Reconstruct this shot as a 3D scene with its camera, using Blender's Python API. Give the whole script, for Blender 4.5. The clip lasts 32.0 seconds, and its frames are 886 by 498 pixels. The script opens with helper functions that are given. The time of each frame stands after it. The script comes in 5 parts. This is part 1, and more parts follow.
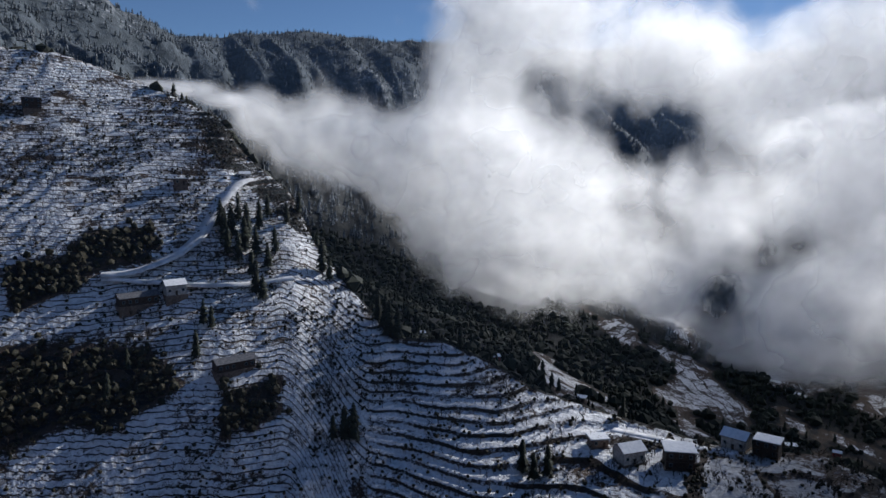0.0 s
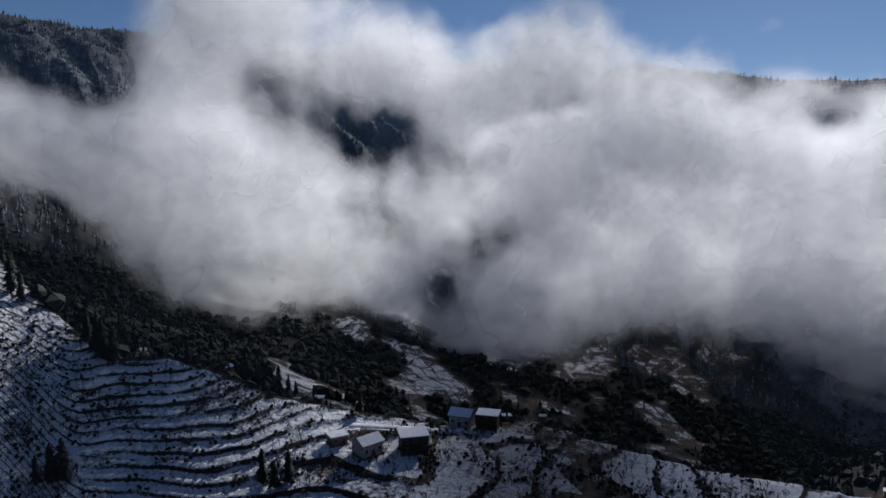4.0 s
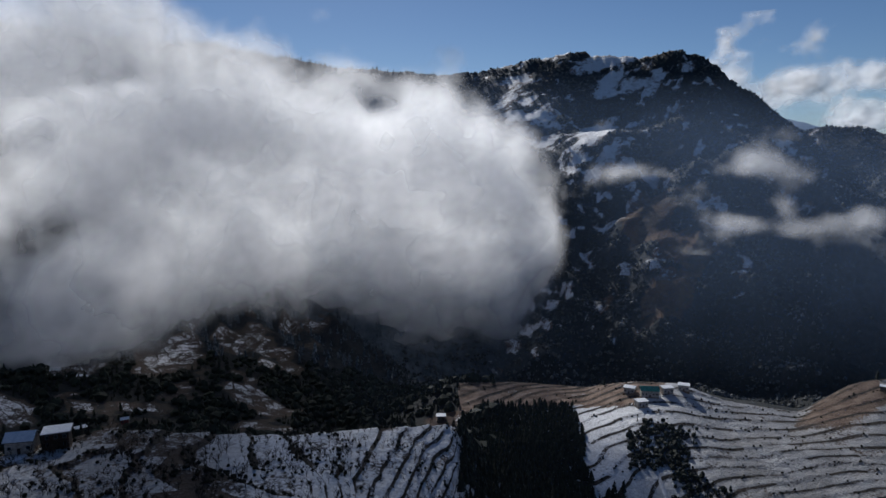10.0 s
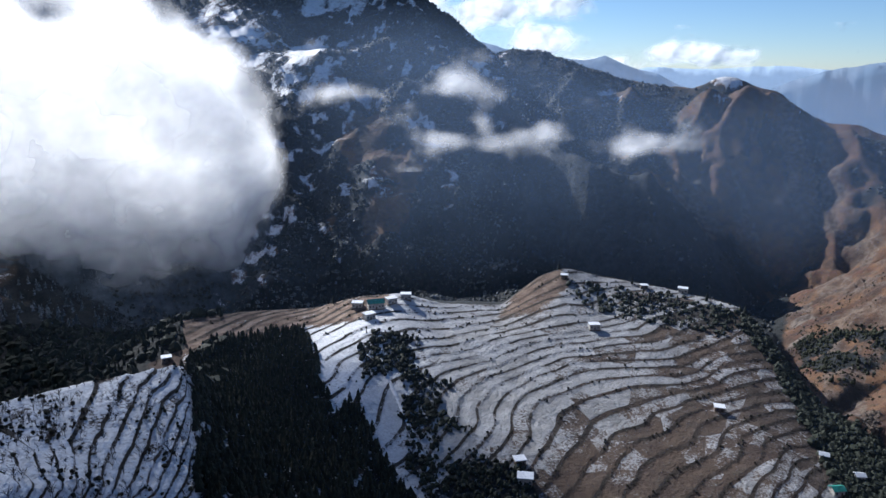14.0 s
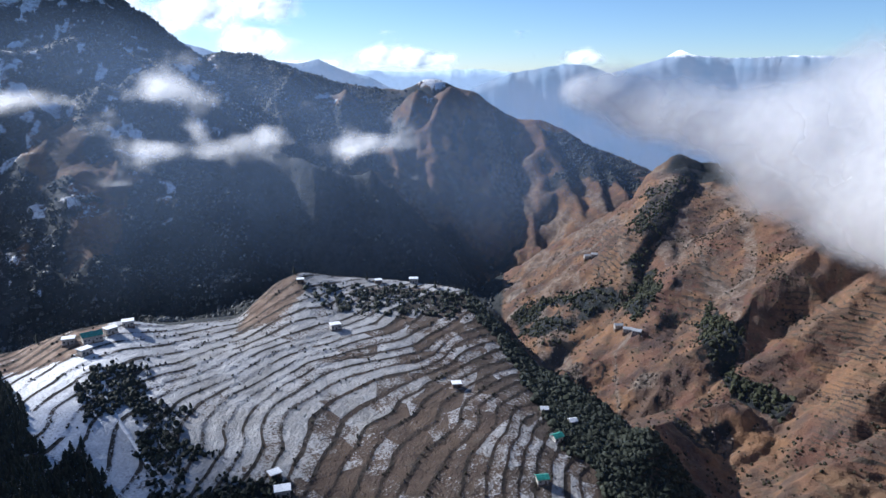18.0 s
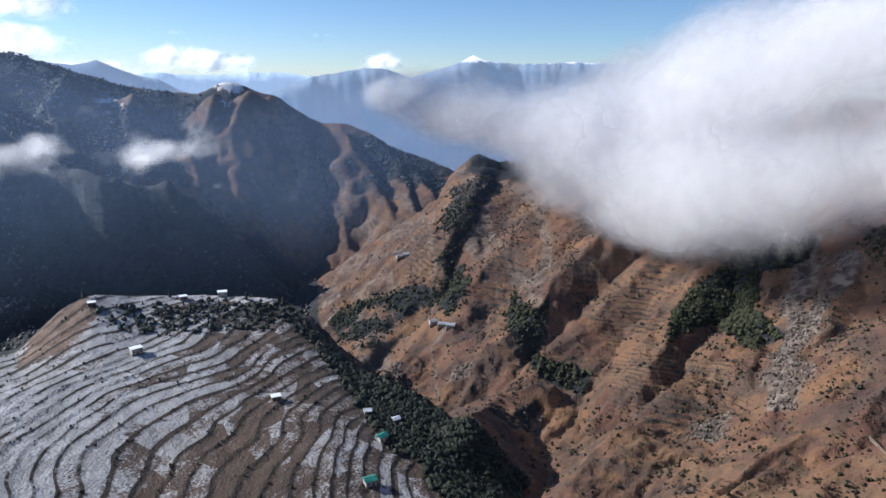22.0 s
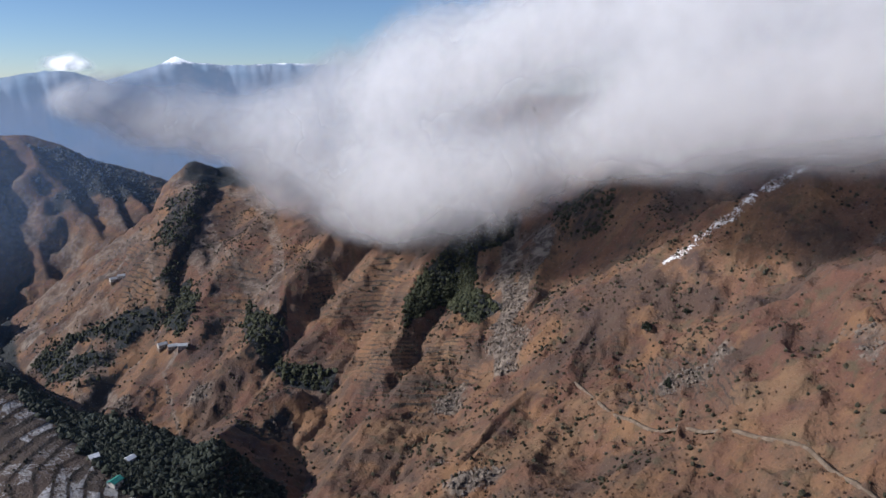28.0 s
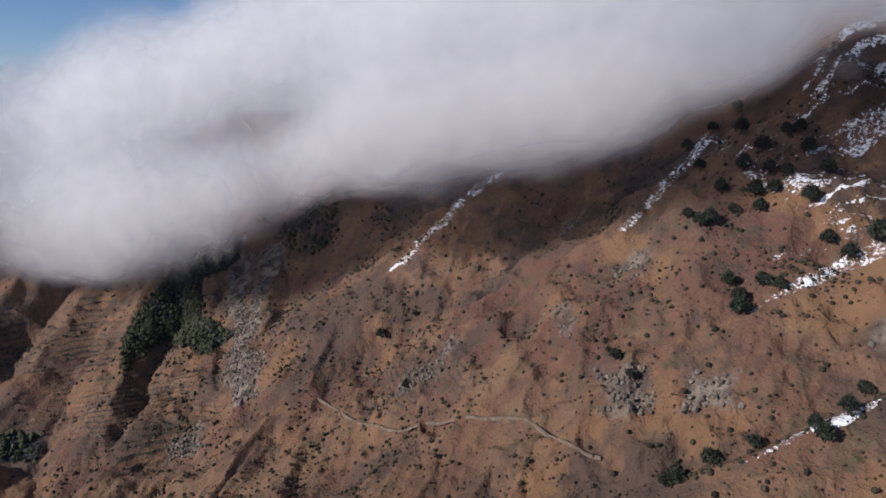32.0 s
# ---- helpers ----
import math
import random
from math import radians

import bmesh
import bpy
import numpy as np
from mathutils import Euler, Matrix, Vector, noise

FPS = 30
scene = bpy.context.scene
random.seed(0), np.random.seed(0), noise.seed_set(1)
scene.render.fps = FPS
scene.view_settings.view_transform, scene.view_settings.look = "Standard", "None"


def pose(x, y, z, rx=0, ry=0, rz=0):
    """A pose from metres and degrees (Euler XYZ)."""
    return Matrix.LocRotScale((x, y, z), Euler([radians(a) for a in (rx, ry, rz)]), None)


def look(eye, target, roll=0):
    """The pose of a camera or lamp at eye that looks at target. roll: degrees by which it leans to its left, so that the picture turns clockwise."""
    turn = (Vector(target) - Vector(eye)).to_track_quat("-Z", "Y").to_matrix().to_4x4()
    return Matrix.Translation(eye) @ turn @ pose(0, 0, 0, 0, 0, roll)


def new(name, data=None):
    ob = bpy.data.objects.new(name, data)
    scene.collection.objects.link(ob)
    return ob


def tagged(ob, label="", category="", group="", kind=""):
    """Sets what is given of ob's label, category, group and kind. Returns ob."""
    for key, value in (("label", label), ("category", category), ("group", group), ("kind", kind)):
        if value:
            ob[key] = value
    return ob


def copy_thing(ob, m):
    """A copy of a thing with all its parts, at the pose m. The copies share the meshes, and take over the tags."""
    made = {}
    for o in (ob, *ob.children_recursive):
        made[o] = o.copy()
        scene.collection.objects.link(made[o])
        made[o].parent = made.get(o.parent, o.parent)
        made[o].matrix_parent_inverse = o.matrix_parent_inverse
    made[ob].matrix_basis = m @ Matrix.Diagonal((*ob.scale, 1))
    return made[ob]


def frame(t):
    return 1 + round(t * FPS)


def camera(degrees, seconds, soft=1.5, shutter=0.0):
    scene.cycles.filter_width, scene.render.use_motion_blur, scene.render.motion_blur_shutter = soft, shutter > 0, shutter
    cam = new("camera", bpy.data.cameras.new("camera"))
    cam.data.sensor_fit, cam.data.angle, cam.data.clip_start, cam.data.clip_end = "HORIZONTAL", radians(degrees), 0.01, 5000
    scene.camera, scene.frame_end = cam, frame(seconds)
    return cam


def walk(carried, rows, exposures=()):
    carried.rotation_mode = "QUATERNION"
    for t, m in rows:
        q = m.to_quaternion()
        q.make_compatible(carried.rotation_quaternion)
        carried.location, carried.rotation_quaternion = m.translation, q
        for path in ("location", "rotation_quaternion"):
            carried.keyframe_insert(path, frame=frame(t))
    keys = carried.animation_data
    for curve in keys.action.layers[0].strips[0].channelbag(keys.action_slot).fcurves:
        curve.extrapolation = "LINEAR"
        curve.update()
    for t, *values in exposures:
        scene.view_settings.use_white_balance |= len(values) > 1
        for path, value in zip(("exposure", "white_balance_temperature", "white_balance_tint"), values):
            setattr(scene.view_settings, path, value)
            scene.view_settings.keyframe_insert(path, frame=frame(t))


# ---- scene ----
# ---------------------------------------------------------------- camera
cam = camera(66.3, 32.0)
ROWS = [
    (0.0, 83.00, -0.00, 0.00), (1.0, 83.03, 0.01, -5.64), (2.0, 83.04, 0.02, -11.39), (3.0, 83.00, 0.06, -17.03),
    (3.5, 83.01, 0.13, -19.85), (5.5, 83.31, 0.07, -31.30), (6.0, 83.30, 0.07, -34.21), (7.0, 83.33, 0.11, -40.02),
    (8.0, 83.42, 0.18, -45.93), (8.5, 83.18, 0.14, -48.82), (9.0, 82.56, 0.10, -51.82), (9.5, 81.94, 0.09, -54.71),
    (10.0, 81.34, 0.09, -57.60), (10.5, 80.54, 0.11, -60.49), (11.0, 79.66, 0.04, -63.47), (11.5, 78.58, -0.01, -66.36),
    (12.0, 77.42, -0.05, -69.34), (12.5, 76.35, -0.06, -72.22), (13.0, 75.29, -0.16, -75.10), (13.5, 74.95, -0.25, -78.08),
    (14.0, 74.91, -0.41, -81.06), (14.5, 74.96, -0.56, -83.94), (16.5, 75.21, -0.66, -95.77), (17.0, 75.26, -0.52, -98.65),
    (17.5, 75.34, -0.35, -101.82), (18.0, 75.31, -0.29, -104.11), (18.5, 75.40, -0.31, -106.49), (19.0, 75.49, -0.22, -108.98),
    (19.5, 75.45, -0.22, -111.26), (20.0, 75.56, -0.23, -113.16), (20.5, 75.61, -0.32, -115.35), (21.0, 75.57, -0.34, -116.85),
    (21.5, 75.62, -0.46, -118.25), (22.0, 75.74, -0.64, -120.25), (22.5, 75.76, -0.57, -121.45), (23.0, 75.79, -0.59, -122.64),
    (23.5, 75.75, -0.58, -124.24), (24.0, 75.82, -0.46, -125.93), (24.5, 75.77, -0.45, -127.53), (26.5, 75.89, -0.22, -135.30),
    (27.0, 75.96, -0.13, -137.40), (27.5, 75.90, -0.07, -140.30), (28.0, 75.94, 0.04, -143.49), (28.5, 75.93, 0.11, -146.19),
    (29.0, 76.02, 0.12, -149.20), (29.5, 76.00, 0.14, -152.21), (30.0, 76.09, 0.13, -155.73), (30.5, 76.31, 0.21, -158.23),
    (31.0, 76.62, 0.22, -160.94), (31.5, 76.93, 0.26, -163.86), (32.0, 77.22, 0.30, -166.77),
]
walk(cam, [(t, pose(0, 0, 0, rx, ry, rz)) for t, rx, ry, rz in ROWS],
     exposures=[(0, -0.2, 6000, 11), (3, -0.6, 5950, 12.5), (6, -0.95, 5950, 12), (8, -0.9, 6000, 11.5), (9.5, -0.8, 5980, 11), (11.0, -0.5, 5980, 11), (12.0, -0.2, 5900, 10.5),
                (13.0, 0.12, 5820, 10.5), (14.5, 0.46, 5750, 11), (17, 0.68, 5700, 11.5), (22, 0.56, 5900, 12), (26, 0.42, 5950, 12.5), (32, 0.08, 6100, 16)])
scene.cycles.transparent_max_bounces = 32
scene.cycles.diffuse_bounces = 8

# ---------------------------------------------------------------- sky and sun
SUN_A, SUN_EL = 48.0, 28.0


def bearing(a, el, r=1.0):
    """Place at a degrees clockwise from +y, el degrees up, r metres away on the level."""
    return Vector((r * math.sin(radians(a)), r * math.cos(radians(a)), r * math.tan(radians(el))))


world = bpy.data.worlds.new("sky")
scene.world = world
world.use_nodes = True
wn = world.node_tree.nodes
sky = wn.new("ShaderNodeTexSky")
sky.sky_type, sky.sun_disc = "NISHITA", False
sky.sun_elevation, sky.sun_rotation = radians(SUN_EL), radians(SUN_A)
sky.altitude, sky.air_density, sky.dust_density, sky.ozone_density = 2600, 1.0, 0.6, 4.2
world.node_tree.links.new(sky.outputs[0], wn["Background"].inputs[0])
wn["Background"].inputs[1].default_value = 0.08
sun = new("sun", bpy.data.lights.new("sun", "SUN"))
sun.data.energy, sun.data.angle, sun.data.color = 5.0, radians(0.53), (1.0, 0.95, 0.87)
sun.matrix_world = look(bearing(SUN_A, SUN_EL, 900), (0, 0, 0))

# ---------------------------------------------------------------- noise on arrays
TABLE = np.random.RandomState(7).rand(64, 64, 64).astype(np.float32)


def vnoise(x, y, z):
    """Smooth value noise, 0 to 1."""
    i = [np.floor(v).astype(np.int32) for v in (x, y, z)]
    f = [(v - j).astype(np.float32) for v, j in zip((x, y, z), i)]
    f = [v * v * (3 - 2 * v) for v in f]
    lo = [j & 63 for j in i]
    hi = [(j + 1) & 63 for j in i]
    c = TABLE
    x00 = c[lo[0], lo[1], lo[2]] * (1 - f[0]) + c[hi[0], lo[1], lo[2]] * f[0]
    x10 = c[lo[0], hi[1], lo[2]] * (1 - f[0]) + c[hi[0], hi[1], lo[2]] * f[0]
    x01 = c[lo[0], lo[1], hi[2]] * (1 - f[0]) + c[hi[0], lo[1], hi[2]] * f[0]
    x11 = c[lo[0], hi[1], hi[2]] * (1 - f[0]) + c[hi[0], hi[1], hi[2]] * f[0]
    y0 = x00 * (1 - f[1]) + x10 * f[1]
    y1 = x01 * (1 - f[1]) + x11 * f[1]
    return y0 * (1 - f[2]) + y1 * f[2]


def fbm(x, y, z=0.0, size=100.0, octaves=4, ridged=False):
    """Layered noise, about -1 to 1, whose largest lumps are size metres across."""
    z = np.zeros_like(x) + z
    x, y, z = 0.8 * x + 0.36 * y + 0.48 * z, -0.6 * x + 0.48 * y + 0.64 * z, 0.8 * z - 0.6 * y
    total, amp, norm, k = 0.0, 1.0, 0.0, 1.0 / size
    for n in range(octaves):
        v = vnoise(x * k + 17.3 * n, y * k + 5.1 * n, z * k + 9.7 * n) * 2 - 1
        if ridged:
            v = 1 - 2 * np.abs(v)
        total, norm, amp, k = total + amp * v, norm + amp, amp * 0.5, k * 2.03
        x, y, z = 0.36 * x + 0.48 * y - 0.8 * z, -0.8 * x + 0.6 * y, 0.48 * x + 0.64 * y + 0.6 * z
    return total / norm


def smooth(lo, hi, v):
    t = np.clip((v - lo) / (hi - lo), 0, 1)
    return t * t * (3 - 2 * t)


# ---------------------------------------------------------------- the lie of the land
# Break lines of the land round the valley: bearing, distance, and angle above the level of the eye.
FOOT = [(-40, 230, -33), (-10, 215, -31), (20, 190, -28.5), (45, 190, -29), (60, 225, -33), (75, 270, -38), (95, 290, -39),
        (120, 300, -39), (135, 290, -39), (160, 260, -36), (190, 220, -36), (210, 210, -35), (260, 230, -40)]
CREST = [(-40, 490, 8.5), (-29, 470, 8.2), (-25.8, 460, 7.2), (-20.4, 440, 5.2), (-17.5, 425, 3.7), (-16.3, 410, 1.3),
         (-12.4, 385, -2.1), (-10.6, 360, -6.4), (-6.5, 325, -11.6), (-4, 305, -14.5), (0, 300, -14.8), (4.2, 290, -16.4),
         (8, 275, -18.5), (16.7, 262, -20.6), (22, 262, -21.3), (30, 270, -20.9), (38, 265, -22.5), (44.6, 270, -23.3),
         (54, 285, -23.1), (58.7, 300, -22.9), (61, 320, -26.5), (66, 350, -28), (75, 390, -28.5), (95, 410, -28.8),
         (110, 390, -30), (126, 360, -35), (140, 340, -34), (160, 320, -30), (175, 280, -30), (190, 260, -30), (210, 250, -29), (260, 330, -25)]
DIP = [(-40, 640, -3), (-20, 560, -6), (-10, 450, -11), (-4, 345, -17.5), (4, 330, -20), (20, 320, -24), (35, 330, -26.5), (48, 340, -27.5),
       (53, 420, -26), (58.7, 430, -25.2), (66, 470, -23.6), (75, 480, -22), (82, 490, -22.6), (88, 510, -22.2), (100, 520, -22.3),
       (110, 470, -26), (120, 420, -30), (127, 390, -34), (140, 370, -33), (150, 390, -29.5), (160, 380, -26.5), (175, 330, -26), (190, 300, -24),
       (210, 290, -23), (260, 450, -14)]
RIM = [(-40, 900, 1), (-20, 850, -3), (0, 750, -12), (20, 600, -20), (35, 650, -21.5), (48, 600, -24), (52.9, 540, -22.6), (58.7, 560, -19.9),
       (64, 580, -19.6), (70, 580, -19.6), (74, 560, -18.7), (77.5, 560, -18.5), (81, 570, -19.5), (86.4, 600, -19.7),
       (87.8, 620, -18.5)]
RIM += [(89.6, 640, -17.1), (91.7, 650, -16.3), (95, 660, -16.9), (101, 650, -17.3), (106, 620, -18), (108, 590, -19.7),
       (110, 560, -21.6), (112.5, 530, -23.9), (118, 490, -26), (122, 460, -28.3), (125.5, 440, -29.8), (128, 420, -32.5),
       (140, 440, -29), (150, 480, -25), (160, 450, -22), (175, 400, -19), (190, 350, -17), (210, 340, -15), (260, 700, -5)]
GORGE = [(-40, 1150, 6), (-20, 1200, 2), (0, 1250, -6), (20, 1100, -13), (35, 1200, -14), (48, 1200, -16.5), (55, 1080, -21), (62, 1130, -20.8), (75, 1260, -20.2),
         (84, 1390, -19.8), (90, 1290, -19.6), (96, 1210, -19.8), (102, 1200, -20), (106, 1120, -20.3), (108.5, 940, -20.5), (113, 700, -23.5), (118, 600, -27), (123, 520, -30), (127, 500, -31), (134, 580, -25),
         (150, 750, -16), (160, 620, -12), (175, 520, -9), (190, 430, -8), (210, 420, -6), (260, 1000, 0)]
SHOULDER = [(-40, 1500, 10.5), (-20, 1900, 5), (0, 2000, 2), (20, 1800, -4), (35, 1900, -5), (50, 1800, -7), (58, 1850, -3.5), (62, 1850, -1.5), (66, 1900, -2), (71, 1900, 0.3), (74, 1950, 1.4), (76, 1960, 1.8),
            (79.5, 1950, 1.9), (82.2, 1880, 0.7), (85.1, 1760, -2.4), (87.9, 1640, -4.6), (90.3, 1530, -6.6), (93.5, 1430, -8.2), (98.4, 1400, -9.3), (102, 1425, -12.3),
            (104.9, 1440, -15.2), (107.6, 1450, -18.2), (110, 1330, -19.6)]
SHOULDER += [(112.3, 1150, -17.3), (114.7, 1220, -14.8), (117.1, 1260, -13.6), (119.4, 1320, -11.4), (120.9, 1350, -8.5),
            (122.9, 1350, -7.5), (126, 1350, -7), (135, 1250, -5), (145, 1150, -3), (160, 950, 0), (172, 800, 2.5), (185, 650, 6), (195, 580, 9), (210, 560, 11), (260, 1500, 6)]
HOLLOW = [(-40, 1650, 11.5), (0, 2200, 4), (35, 2200, -1), (60, 2050, 0), (68, 2100, 0.5), (72, 2130, 0.9), (76, 2150, 0.9), (80, 2100, 0.4), (84, 1950, -3), (88, 1800, -6.8),
          (92, 1660, -9.8), (96, 1590, -11.8), (100, 1600, -14), (104, 1620, -16.5), (108, 1620, -18.4), (112, 1560, -18.6), (114.7, 1520, -17.6), (117, 1500, -16.3), (119.4, 1520, -14.5),
          (121, 1550, -12.5), (125, 1600, -11.5), (130, 1650, -11), (150, 1500, -6), (180, 1200, -1), (210, 1000, 5), (260, 1800, 5)]
SKYLINE = [(-40, 1900, 14.5), (-31, 1950, 13.5), (-25, 2050, 11.6), (-21, 2200, 9.6), (-17, 2400, 9.9), (-11, 2600, 10.5), (-7.6, 2700, 10.1),
           (0, 2800, 9.7), (25, 2800, 8.2), (40, 2800, 7.7), (44, 2800, 6.9), (48, 2800, 6.2), (52, 2800, 6.0), (57, 2750, 5.5), (61, 2700, 5.8),
           (64.5, 2650, 6.4), (67.5, 2600, 7.1), (73.4, 2550, 6.5), (76.3, 2500, 6.8), (78.6, 2500, 6.1), (79.7, 2500, 4.9), (81.3, 2480, 4.0), (83.6, 2450, 2.1),
           (85.4, 2420, 0.8), (86.4, 2400, 1.4), (89.4, 2380, 1.0), (91.8, 2350, 0.2), (96, 2300, -1.1), (100.5, 2230, -1.6)]
SKYLINE += [(102.3, 2200, -0.9), (103.5, 2200, -0.6), (105.1, 2200, -1.3), (106.2, 2190, -1.4), (107.9, 2160, -2.5), (109.7, 2140, -3.8), (112.1, 2110, -3.8), (114, 2090, -4.5),
            (116.4, 2060, -6.1), (119.2, 2030, -6.8), (121, 2000, -7.6),
            (126, 1950, -9), (150, 1900, -5), (180, 1700, 0), (210, 1500, 6), (260, 2200, 6)]
LINES = [FOOT, CREST, DIP, RIM, GORGE, SHOULDER, HOLLOW, SKYLINE]

A = np.concatenate([np.arange(-36, 203, 0.2), np.arange(203, 324, 2.5)])
R = np.concatenate([[0.5, 30, 70, 110, 135], np.geomspace(150, 720, 345), np.geomspace(727, 3200, 175), [3400, 3700, 4100, 4500, 4880]])
NA, NR = len(A), len(R)


def along(line, a):
    """Distance and height of a break line at bearings a (degrees), running smoothly round the compass."""
    pts = sorted(line)
    ring = [(pts[-1][0] - 360, *pts[-1][1:])] + pts + [(pts[0][0] + 360, *pts[0][1:])]
    b = [q[0] for q in ring]
    d = np.interp(a, b, [q[1] for q in ring])
    e = np.interp(a, b, [q[2] for q in ring])
    return d, d * np.tan(np.radians(e))


def base_height():
    z = np.zeros((NA, NR), np.float32)
    knots = [along(line, A) for line in LINES]
    for i in range(NA):
        rr, zz = [0.0], [-235.0]
        for d, h in knots:
            rr.append(max(d[i], rr[-1] + 4))
            zz.append(h[i])
        rr += [rr[-1] * 1.18, 4000, 4900]
        zz += [zz[-1] - 120, -700, -900]
        z[i] = np.interp(R, rr, zz)
    # round the kinks off along the bearing, over about a degree
    n = 1195
    k = np.exp(-np.linspace(-2, 2, 13) ** 2)
    k /= k.sum()
    pad = np.pad(z[:n], ((6, 6), (0, 0)), mode="edge")
    z[:n] = sum(w * pad[i:i + n] for i, w in enumerate(k))
    return z


GA, GR = np.meshgrid(A, R, indexing="ij")
GX, GY = GR * np.sin(np.radians(GA)), GR * np.cos(np.radians(GA))
Z0 = base_height()
EL = np.degrees(np.arctan2(Z0, GR))


def region(points, soft=0.5, ragged=0.8):
    """1 inside a stretch of ground with these corners (bearing, angle), with an uneven edge."""
    q = np.array(points, float)
    lo, hi = q.min(0) - 6, q.max(0) + 6
    out = np.zeros_like(Z0)
    box = (GA > lo[0]) & (GA < hi[0]) & (EL > lo[1]) & (EL < hi[1])
    x, y = GA[box] + ragged * WOB1[box], EL[box] + ragged * WOB2[box] * 0.7
    inside, dist = np.zeros(x.shape, bool), np.full(x.shape, 99.0)
    for (x0, y0), (x1, y1) in zip(q, np.roll(q, -1, 0)):
        cut = (y0 > y) != (y1 > y)
        inside ^= cut & (x < (x1 - x0) * (y - y0) / (y1 - y0 + 1e-9) + x0)
        t = np.clip(((x - x0) * (x1 - x0) + (y - y0) * (y1 - y0)) / ((x1 - x0) ** 2 + (y1 - y0) ** 2 + 1e-9), 0, 1)
        dist = np.minimum(dist, np.hypot(x - x0 - t * (x1 - x0), y - y0 - t * (y1 - y0)))
    out[box] = smooth(-soft, soft, np.where(inside, dist, -dist))
    return out


# which break line each place lies beyond: 0 before the foot, 7 behind the skyline
BELT = np.zeros_like(GR)
for line in LINES:
    BELT += GR > along(line, A)[0][:, None]
LOG = np.log(GR) * 57.3
WOB1, WOB2 = fbm(GA * 10, LOG * 10, 3.0, 30, 4), fbm(GA * 10, LOG * 10, 60.0, 30, 4)
RIM_EL = np.degrees(np.arctan2(*along(RIM, A)[::-1]))[:, None]
CREST_EL = np.degrees(np.arctan2(*along(CREST, A)[::-1]))[:, None]
near_hill = (1 - smooth(59, 61, GA + WOB1)) * (BELT < 2)
far_farms = (1 - smooth(54, 58, GA)) * (BELT >= 2) * (BELT < 6)
plateau = smooth(58, 60, GA) * (1 - smooth(127, 129, GA)) * (BELT < 4)
brown = np.maximum(smooth(126, 130, GA), smooth(108.5, 110.5, GA) * (BELT >= 4)) * (1 - smooth(206, 230, GA)) * (BELT < 6)
high = (BELT >= 5) * (GA < 130)

# terraced land
broken = np.maximum(smooth(-0.28, 0.12, fbm(GX, GY, 33.0, 85, 4)), smooth(-4, -12, GA) * smooth(-14, -9, EL))
terrace = np.maximum(near_hill * (0.62 + 0.38 * broken), plateau * (0.72 + 0.28 * broken))
white = np.zeros_like(Z0)
for q in ([(5.7, -14.6), (9.2, -15.3), (15.9, -18.0), (14.9, -20.6), (9.5, -19.0)],
          [(17.4, -13.0), (19.7, -13.3), (22.4, -16.2), (25.2, -18.6), (25.6, -22), (20.8, -21.7), (16.8, -16.4)],
          [(24.3, -15.0), (27.2, -16.0), (30.1, -16.5), (29.5, -20.2), (27.1, -19.2)],
          [(12, -12.5), (16, -13.5), (18, -17), (14.5, -15.5)]):
    white = np.maximum(white, region(q, 0.5, 1.3))
thin = np.zeros_like(Z0)
for q in ([(34.5, -11), (38, -11), (37.5, -18.9), (30.0, -21.6), (31.0, -18.4)],
          [(39.9, -16.0), (44.1, -13.1), (45.6, -17.7), (43.4, -23.2), (39.0, -23)], [(46, -15), (49, -14.5), (49, -17), (47, -17.5)]):
    thin = np.maximum(thin, region(q, 1.2, 3.2))
copse = smooth(-0.3, 0.0, fbm(GX, GY, 19.0, 55, 4))
white, thin = white * far_farms * copse, thin * far_farms * copse
terrace = np.maximum(terrace, np.maximum(white, thin))
old_fields = np.zeros_like(Z0)
for q in ([(124.5, -13), (127, -13), (128.5, -17), (126, -21.5), (124, -20)], [(132.6, -16), (139.3, -14.4), (141, -17), (139.2, -21), (135, -21.5), (132, -19)], [(134.5, -22), (147.4, -21.6), (146.4, -25), (142.2, -28.4), (136, -28)],
          [(158.8, -21.8), (167, -21.6), (168.5, -26.6), (159.6, -27)], [(116, -14), (121, -13), (122, -17), (117, -18)]):
    old_fields = np.maximum(old_fields, region(q, 1.6, 1.5))
old_fields *= brown
terrace = np.maximum(terrace, old_fields)

# spurs that run down to the stream
u = GA + 36 + GR * 0.010 + 3.5 * fbm(GX, GY, 5.0, 500, 3)
spur_far = fbm(u * 46, GR * 0.34, 8.0, 330, 5, ridged=True)
spur_fine = fbm(u * 46, GR * 0.4, 30.0, 110, 4, ridged=True)
edge = np.minimum(1, np.abs(GR - along(SKYLINE, A)[0][:, None]) / 420)
far = smooth(700, 1500, GR)
Z = Z0 + far * (spur_far * 95 * (0.12 + 0.88 * edge) + spur_fine * 34 * (0.3 + 0.7 * edge)) * (1 - 0.85 * brown) * (1 - 0.62 * smooth(56, 62, GA))
Z += (1 - far) * (1 - brown) * (BELT >= 2) * fbm(GX, GY, 0.0, 160, 4) * 8 * (1 - 0.5 * terrace)
Z += fbm(GX, GY, 40.0, 50, 4) * (1.2 + 9 * far) * (1 - 0.5 * terrace)
saw = GA - EL + 1.2 * WOB1
crests = np.array([112, 128.6, 140, 152.5, 165, 178, 193, 210, 220.5, 234, 250.0])
k = np.clip(np.searchsorted(crests, saw) - 1, 0, len(crests) - 2)
w = (saw - crests[k]) / (crests[k + 1] - crests[k])
